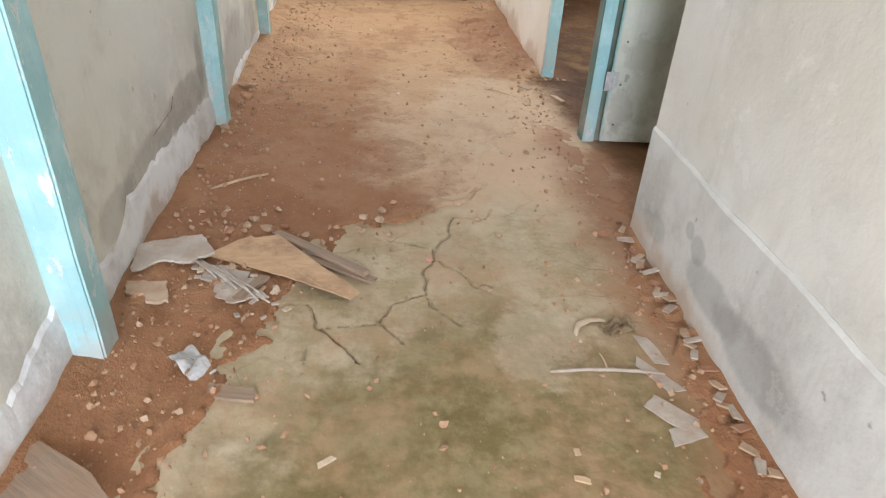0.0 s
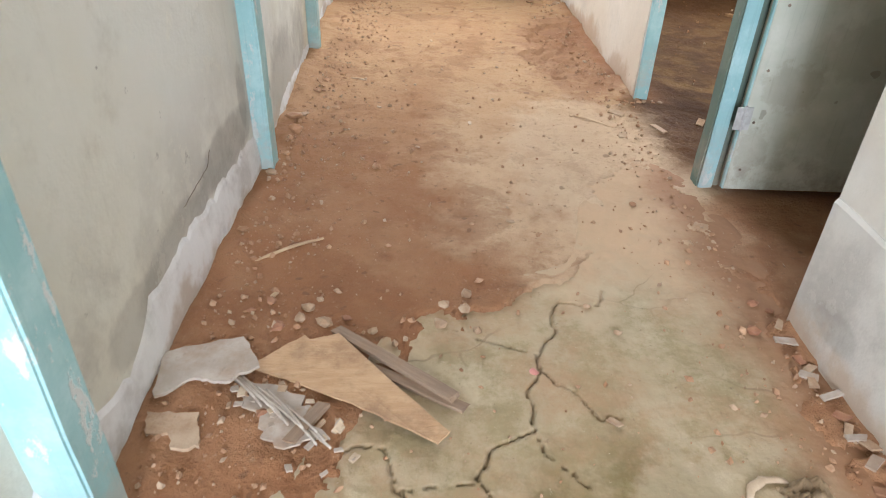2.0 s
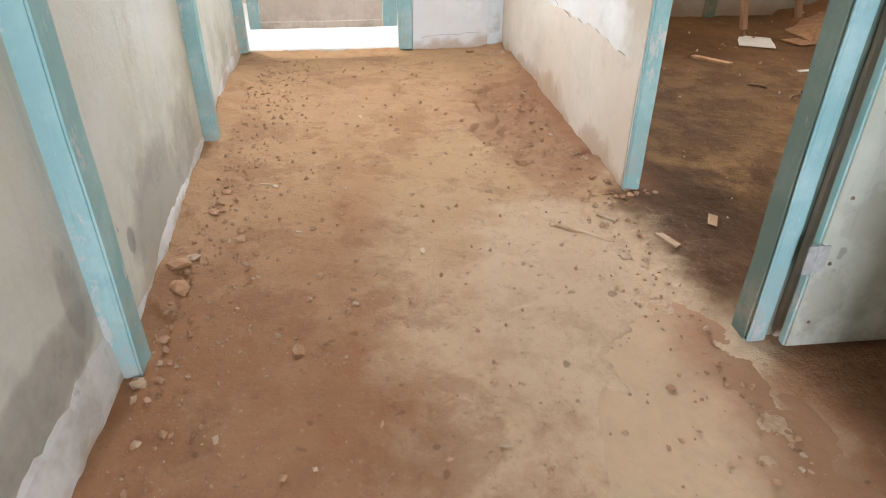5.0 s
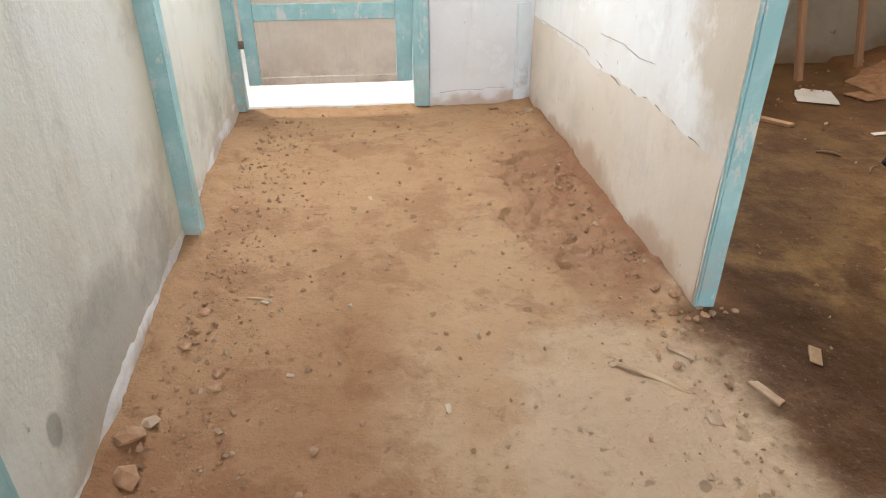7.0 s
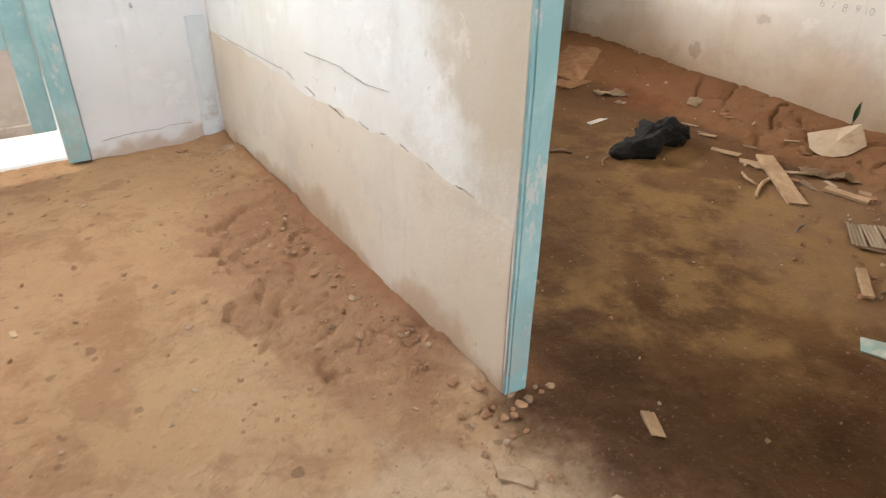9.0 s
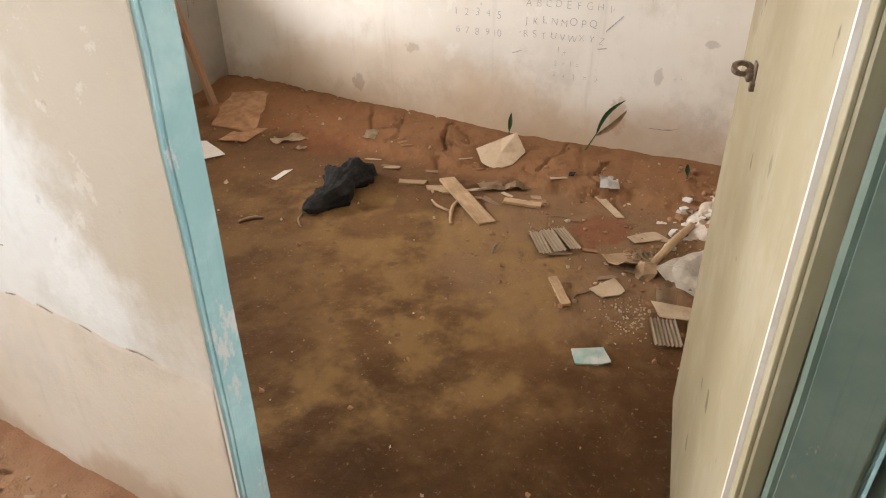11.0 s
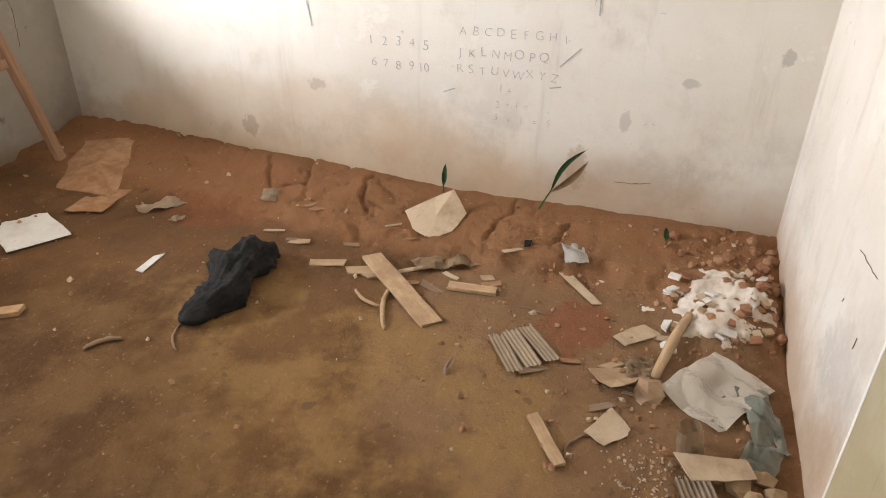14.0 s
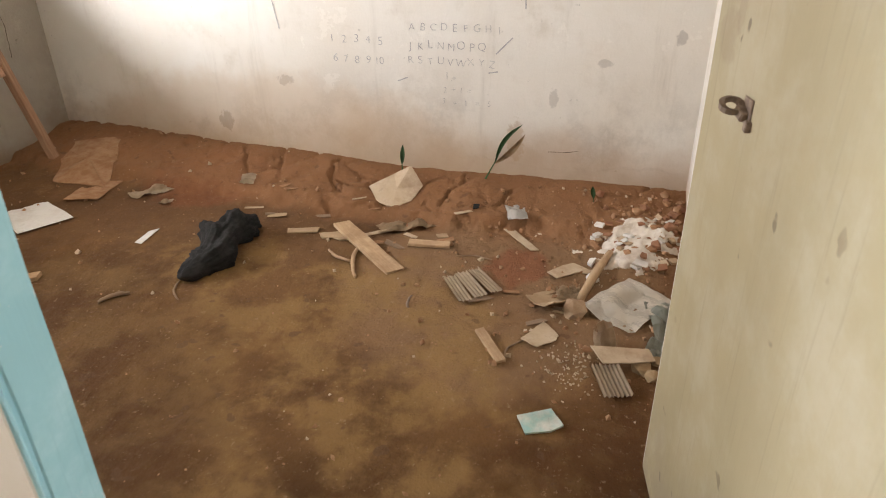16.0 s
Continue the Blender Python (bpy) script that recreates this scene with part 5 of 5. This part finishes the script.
def lime_spill(x, y, rx, ry):
    """A thin ragged spread of dry lime: it shows where it stands above the earth."""
    def top(px, py):
        d = math.hypot((px - x) / rx, (py - y) / ry) + 0.55 * fbm(px, py, 7.0, 33.0) + 0.25 * fbm(px, py, 22.0, 35.0)
        return soil(px, py) + 0.030 * (1 - smooth(0.35, 1.0, d)) - 0.010 + 0.004 * fbm(px, py, 30.0, 5.0)
    ob = sheet("lime_powder", grid_mesh(x - rx * 1.3, x + rx * 1.3, max(ROOM_S, y - ry * 1.3), y + ry * 1.3, 0.008, top), lime)
    return tagged(ob, "spilt white lime powder over the corner rubble", "powder", kind="stuff")


lime_spill(3.40, 3.63, 0.26, 0.24)


def torn_cup(x, y):
    bm = bmesh.new()
    n = 16
    ring = lambda r, z, gap: [bm.verts.new((r * math.cos(2 * math.pi * (i + gap) / n), r * math.sin(2 * math.pi * (i + gap) / n), z + 0.012 * noise.noise(Vector((i * 0.7, z * 40, 2))))) for i in range(13)]
    rs = [ring(0.040, 0.0, 0), ring(0.042, 0.045, 0.2), ring(0.036, 0.085, 0.5)]
    for a, b in zip(rs, rs[1:]):
        for i in range(12):
            bm.faces.new((a[i], a[i + 1], b[i + 1], b[i]))
    bmesh.ops.solidify(bm, geom=bm.faces[:], thickness=0.002)
    ob = part("torn_carton", bm, card_pale)
    ob.matrix_world = pose(x, y, on_floor(x, y, 0.002), 8, 10, 120)
    return tagged(ob, "small torn pale carton standing open", "carton")


torn_cup(2.66, 3.70)
shard("folded_card", 2.58, 3.635, 0.19, 0.085, 0.004, -68, card_pale, "pale folded card lying on ribbed card", "card", 31, 0.035, (4, 6), jag=0.10, taper=0.3)
corrugated("ribbed_card", 2.46, 3.665, 0.17, 0.10, 7, 0.003, 20, card_ribbed, "pale corrugated card piece", 5.0, 0.012)
for i, (x, y, r) in enumerate(((2.56, 3.57, 0.045), (2.53, 3.53, 0.035), (2.61, 3.50, 0.04), (2.57, 3.48, 0.04), (2.63, 3.76, 0.022))):
    stone(x, y, r, leaf_dry if i < 4 else clod_mat, 90 + i * 1.7, "crumpled brown husk by the wall", "husk", "brown husks", 0.6, "brown_husk")
crumple("white_scrap", 3.63, 4.215, 0.17, 0.10, 0.03, 20, paper, "crumpled white paper scrap", "paper", 20.0, scale=12)
shard("pale_strip", 3.43, 4.14, 0.24, 0.04, 0.004, 40, card_pale, "pale torn strip on red earth", "strip", 33, 0.004)
shard("dark_scrap", 3.62, 4.42, 0.06, 0.03, 0.005, 10, black_cloth, "small black scrap on the earth bank", "scrap", 34, 0.004)
shard("small_box", 2.20, 3.865, 0.12, 0.085, 0.006, -58, teal_print, "flattened teal and white printed pack", "packet", 35, 0.004, jag=0.05)
plank("wood_chip", 1.30, 4.02, 0.09, 0.035, 0.01, 60, wood_pale, "pale wood chip inside the doorway", 15.0, 0.002, category="chip", group="wood chips by the doorway")


for i in range(30):
    a = random.Random(1300 + i)
    x, y = (a.uniform(3.15, 3.62), a.uniform(4.3, 5.6)) if i % 3 else (a.uniform(2.6, 3.3), a.uniform(3.6, 4.3))
    shard("brown_scrap", x, y, a.uniform(0.04, 0.13), a.uniform(0.012, 0.04), 0.004, a.uniform(-120, -40), (card, clod_mat, card_pale, wood_dark)[i % 4], "small brown scrap strewn before the earth bank", "scrap", 1300 + i, 0.003, (a.uniform(-8, 8), a.uniform(-8, 8)), "brown scraps before the bank", n=10)


# seedlings at the wall's foot
def blade(bm, root, tip, width, lean, n=8):
    root, tip = Vector(root), Vector(tip)
    side = (tip - root).cross(Vector((1, 0, 0.2))).normalized()
    pts = []
    for i in range(n + 1):
        t = i / n
        c = root.lerp(tip, t) + Vector(lean) * math.sin(math.pi * t)
        w = width * math.sin(math.pi * min(1, 0.06 + 0.94 * t)) ** 0.8
        pts.append((bm.verts.new(c - side * w), bm.verts.new(c + Vector((0.004, 0, 0))), bm.verts.new(c + side * w)))
    for a, b in zip(pts, pts[1:]):
        bm.faces.new((a[0], a[1], b[1], b[0]))
        bm.faces.new((a[1], a[2], b[2], b[1]))
    bmesh.ops.solidify(bm, geom=bm.faces[:], thickness=0.0008)
    return bm


def stem(bm, a, b, r):
    a, b = Vector(a), Vector(b)
    bmesh.ops.create_cone(bm, cap_ends=True, segments=7, radius1=r, radius2=r * 0.6, depth=(b - a).length, matrix=Matrix.Translation((a + b) / 2) @ (b - a).to_track_quat("Z", "Y").to_matrix().to_4x4())
    return bm


sprout = empty("seedling", "young seedling with long leaves by the wall", "plant", pose(3.90, 4.45, on_floor(3.90, 4.45)))
part("stem", stem(bmesh.new(), (0, 0, -0.02), (0.02, -0.06, 0.10), 0.005), leaf_mat, sprout)
part("leaf", blade(bmesh.new(), (0.02, -0.06, 0.10), (0.03, -0.20, 0.31), 0.012, (-0.01, 0.02, 0.02)), leaf_mat, sprout)
part("leaf", blade(bmesh.new(), (0.02, -0.06, 0.09), (0.05, -0.21, 0.25), 0.016, (0.0, -0.01, -0.01)), leaf_dry, sprout, "dry brown leaf")
sprout = empty("seedling", "small seedling with one leaf behind cream card", "plant", pose(3.93, 4.93, on_floor(3.93, 4.93)))
part("stem", stem(bmesh.new(), (0, 0, -0.02), (0, 0, 0.05), 0.004), leaf_mat, sprout)
part("leaf", blade(bmesh.new(), (0, 0, 0.04), (0.01, -0.005, 0.15), 0.014, (0, 0, 0)), leaf_mat, sprout)
sprout = empty("seedling", "tiny green sprout on the brick heap", "plant", pose(3.80, 3.85, on_floor(3.80, 3.85)))
part("stem", stem(bmesh.new(), (0, 0, -0.02), (0, 0, 0.03), 0.003), leaf_mat, sprout)
part("leaf", blade(bmesh.new(), (0, 0, 0.02), (0.01, 0.01, 0.08), 0.012, (0, 0, 0)), leaf_mat, sprout)

# timber frame leaning on the room's north wall
stand = empty("timber_frame", "raw reddish timber frame leaning on the wall", "frame", pose(3.26, 6.91, on_floor(3.26, 6.91, -0.01), -15, 0, 12))
for lx in (-0.275, 0.275):
    part("leg", wobble(box(lx - 0.027, lx + 0.027, -0.02, 0.02, 0.0, 0.95, bevel=0.004), 0.004, 6.0, lx), wood_red, stand)
for z in (0.56, 0.88):
    part("rail", wobble(box(-0.247, 0.247, -0.014, 0.014, z, z + 0.05, bevel=0.004), 0.003, 6.0, z), wood_red, stand)
post("wall_batten", 2.86, 2.96, ROOM_N - 0.03, ROOM_N + 0.02, 0.0, 1.2, sea_green, "dark green timber batten on the room wall", 51.0)


# ---- scribbles on the room wall ----
def scribble(text, y0, y1, z, size, seed):
    """Hand-written characters drawn in charcoal along the wall, from y0 to y1."""
    rnd = random.Random(seed)
    chars = text.split()
    line = empty("wall_writing", "handwritten charcoal letters or numbers on white wall", "writing", pose(ROOM_E - 0.003, (y0 + y1) / 2, z), "charcoal writing on the wall")
    for i, ch in enumerate(chars):
        cu = bpy.data.curves.new("glyph", "FONT")
        cu.body, cu.size, cu.align_x, cu.extrude, cu.offset = ch, size * rnd.uniform(0.92, 1.1), "CENTER", 0.0006, -0.0012
        tmp = new("glyph", cu)
        me = bpy.data.meshes.new_from_object(tmp.evaluated_get(bpy.context.evaluated_depsgraph_get()))
        y = y0 + (y1 - y0) * (i / max(1, len(chars) - 1)) - (y0 + y1) / 2
        m = Matrix(((0, 0, -1, 0), (-1, 0, 0, y), (0, 1, 0, rnd.uniform(-0.006, 0.006)), (0, 0, 0, 1))) @ pose(0, 0, 0, 0, 0, rnd.uniform(-8, 8))
        me.transform(m)
        me.materials.append(charcoal)
        bpy.data.objects.remove(tmp)
        letter = new("letter", me)
        letter.parent = line
    return line


scribble("1 2 3 4 5", 5.33, 5.05, 0.74, 0.062, 1)
scribble("6 7 8 9 10", 5.32, 5.06, 0.635, 0.058, 2)
scribble("A B C D E F G H I", 4.87, 4.40, 0.815, 0.056, 3)
scribble("J K L N M O P Q", 4.88, 4.49, 0.725, 0.056, 4)
scribble("R S T U V W X Y Z", 4.88, 4.44, 0.645, 0.054, 5)
scribble("1 +", 4.68, 4.64, 0.57, 0.05, 6)
scribble("2 + 1 =", 4.69, 4.56, 0.505, 0.046, 7)
scribble("3 + 1 = 5", 4.70, 4.45, 0.435, 0.046, 8)
for y, z, ln, turn in ((4.375, 0.755, 0.12, 45), (5.66, 0.88, 0.16, 100), (4.275, 1.0, 0.13, 92), (4.52, 1.05, 0.10, 95), (4.93, 0.56, 0.06, 20), (4.43, 0.62, 0.05, 10)):
    m = box(-ln / 2, ln / 2, -0.003, 0.003, -0.0006, 0.0006)
    bmesh.ops.transform(m, matrix=Matrix(((0, 0, -1, ROOM_E - 0.003), (-1, 0, 0, y), (0, 1, 0, z), (0, 0, 0, 1))) @ pose(0, 0, 0, 0, 0, turn), verts=m.verts)
    tagged(part("charcoal_stroke", m, charcoal), "charcoal stroke drawn on the white wall", "stroke", "charcoal strokes on the wall")


# ---- fine crumbs, past counting ----
def crumbs(name, label, spots, mat, parent=None):
    tet = ((1, 1, 1), (1, -1, -1), (-1, 1, -1), (-1, -1, 1), (0, 0, 1.3), (0.9, 0.2, -0.6))
    verts, faces = [], []
    rnd = random.Random(len(spots))
    for x, y, r in spots:
        o = len(verts)
        e = Euler([rnd.uniform(0, 6.3) for _ in range(3)]).to_matrix()
        s = [r * rnd.uniform(0.6, 1.2), r * rnd.uniform(0.6, 1.2), r * rnd.uniform(0.4, 0.9)]
        z = on_floor(x, y, r * 0.25)
        for c in ((1, 0, 0), (-1, 0, 0), (0, 1, 0), (0, -1, 0), (0, 0, 1), (0, 0, -1), (0.7, 0.6, 0.5), (-0.6, 0.5, -0.6)):
            p = e @ Vector((c[0] * s[0], c[1] * s[1], c[2] * s[2]))
            verts.append((x + p.x, y + p.y, z + p.z))
        for f in ((0, 2, 6), (2, 4, 6), (4, 0, 6), (4, 2, 1), (4, 1, 3), (4, 3, 0), (5, 0, 3), (5, 3, 1), (5, 1, 7), (1, 2, 7), (2, 5, 7), (2, 0, 5)):
            faces.append(tuple(o + k for k in f))
    return tagged(sheet(name, (verts, faces), mat, smooth=False), label, "crumbs", kind="stuff")


rnd = random.Random(77)
hall, pale, room_spots, room_pale = [], [], [], []
for i in range(3200):
    y = rnd.uniform(0.4, 6.7)
    side = rnd.random()
    d = abs(rnd.gauss(0, 0.20))
    x = X_LEFT + 0.06 + d if side < 0.5 else (X_RIGHT - 0.06 - d * 0.7 if side < 0.72 else rnd.uniform(-0.75, 0.95))
    if x > 1.0 or (x > 0.95 and 2.3 < y < 4.3):
        continue
    (pale if rnd.random() < 0.22 else hall).append((x, y, rnd.choice((0.003, 0.004, 0.005, 0.006, 0.009, 0.013)) * rnd.uniform(0.7, 1.2)))
for i in range(800):
    x, y = rnd.uniform(1.3, 3.95), rnd.uniform(3.5, 7.2)
    if rnd.random() < 0.62:
        x, y = min(3.95, 2.4 + 1.5 * rnd.random() ** 0.8), 3.48 + abs(rnd.gauss(0, 0.45))
    (room_pale if rnd.random() < 0.2 else room_spots).append((x, y, rnd.choice((0.003, 0.004, 0.006, 0.009, 0.014)) * rnd.uniform(0.7, 1.2)))
for i in range(140):
    room_pale.append((rnd.gauss(2.50, 0.07), rnd.gauss(3.80, 0.05), rnd.uniform(0.003, 0.007)))
crumbs("earth_crumbs", "small crumbs of red earth strewn along the corridor", hall, crumb_mat)
crumbs("pale_crumbs", "small pale plaster crumbs strewn along the corridor", pale, mortar)
crumbs("room_crumbs", "small earth crumbs strewn over the room floor", room_spots, clod_mat)
crumbs("room_pale_crumbs", "small pale plaster crumbs on the room floor", room_pale, card_pale)
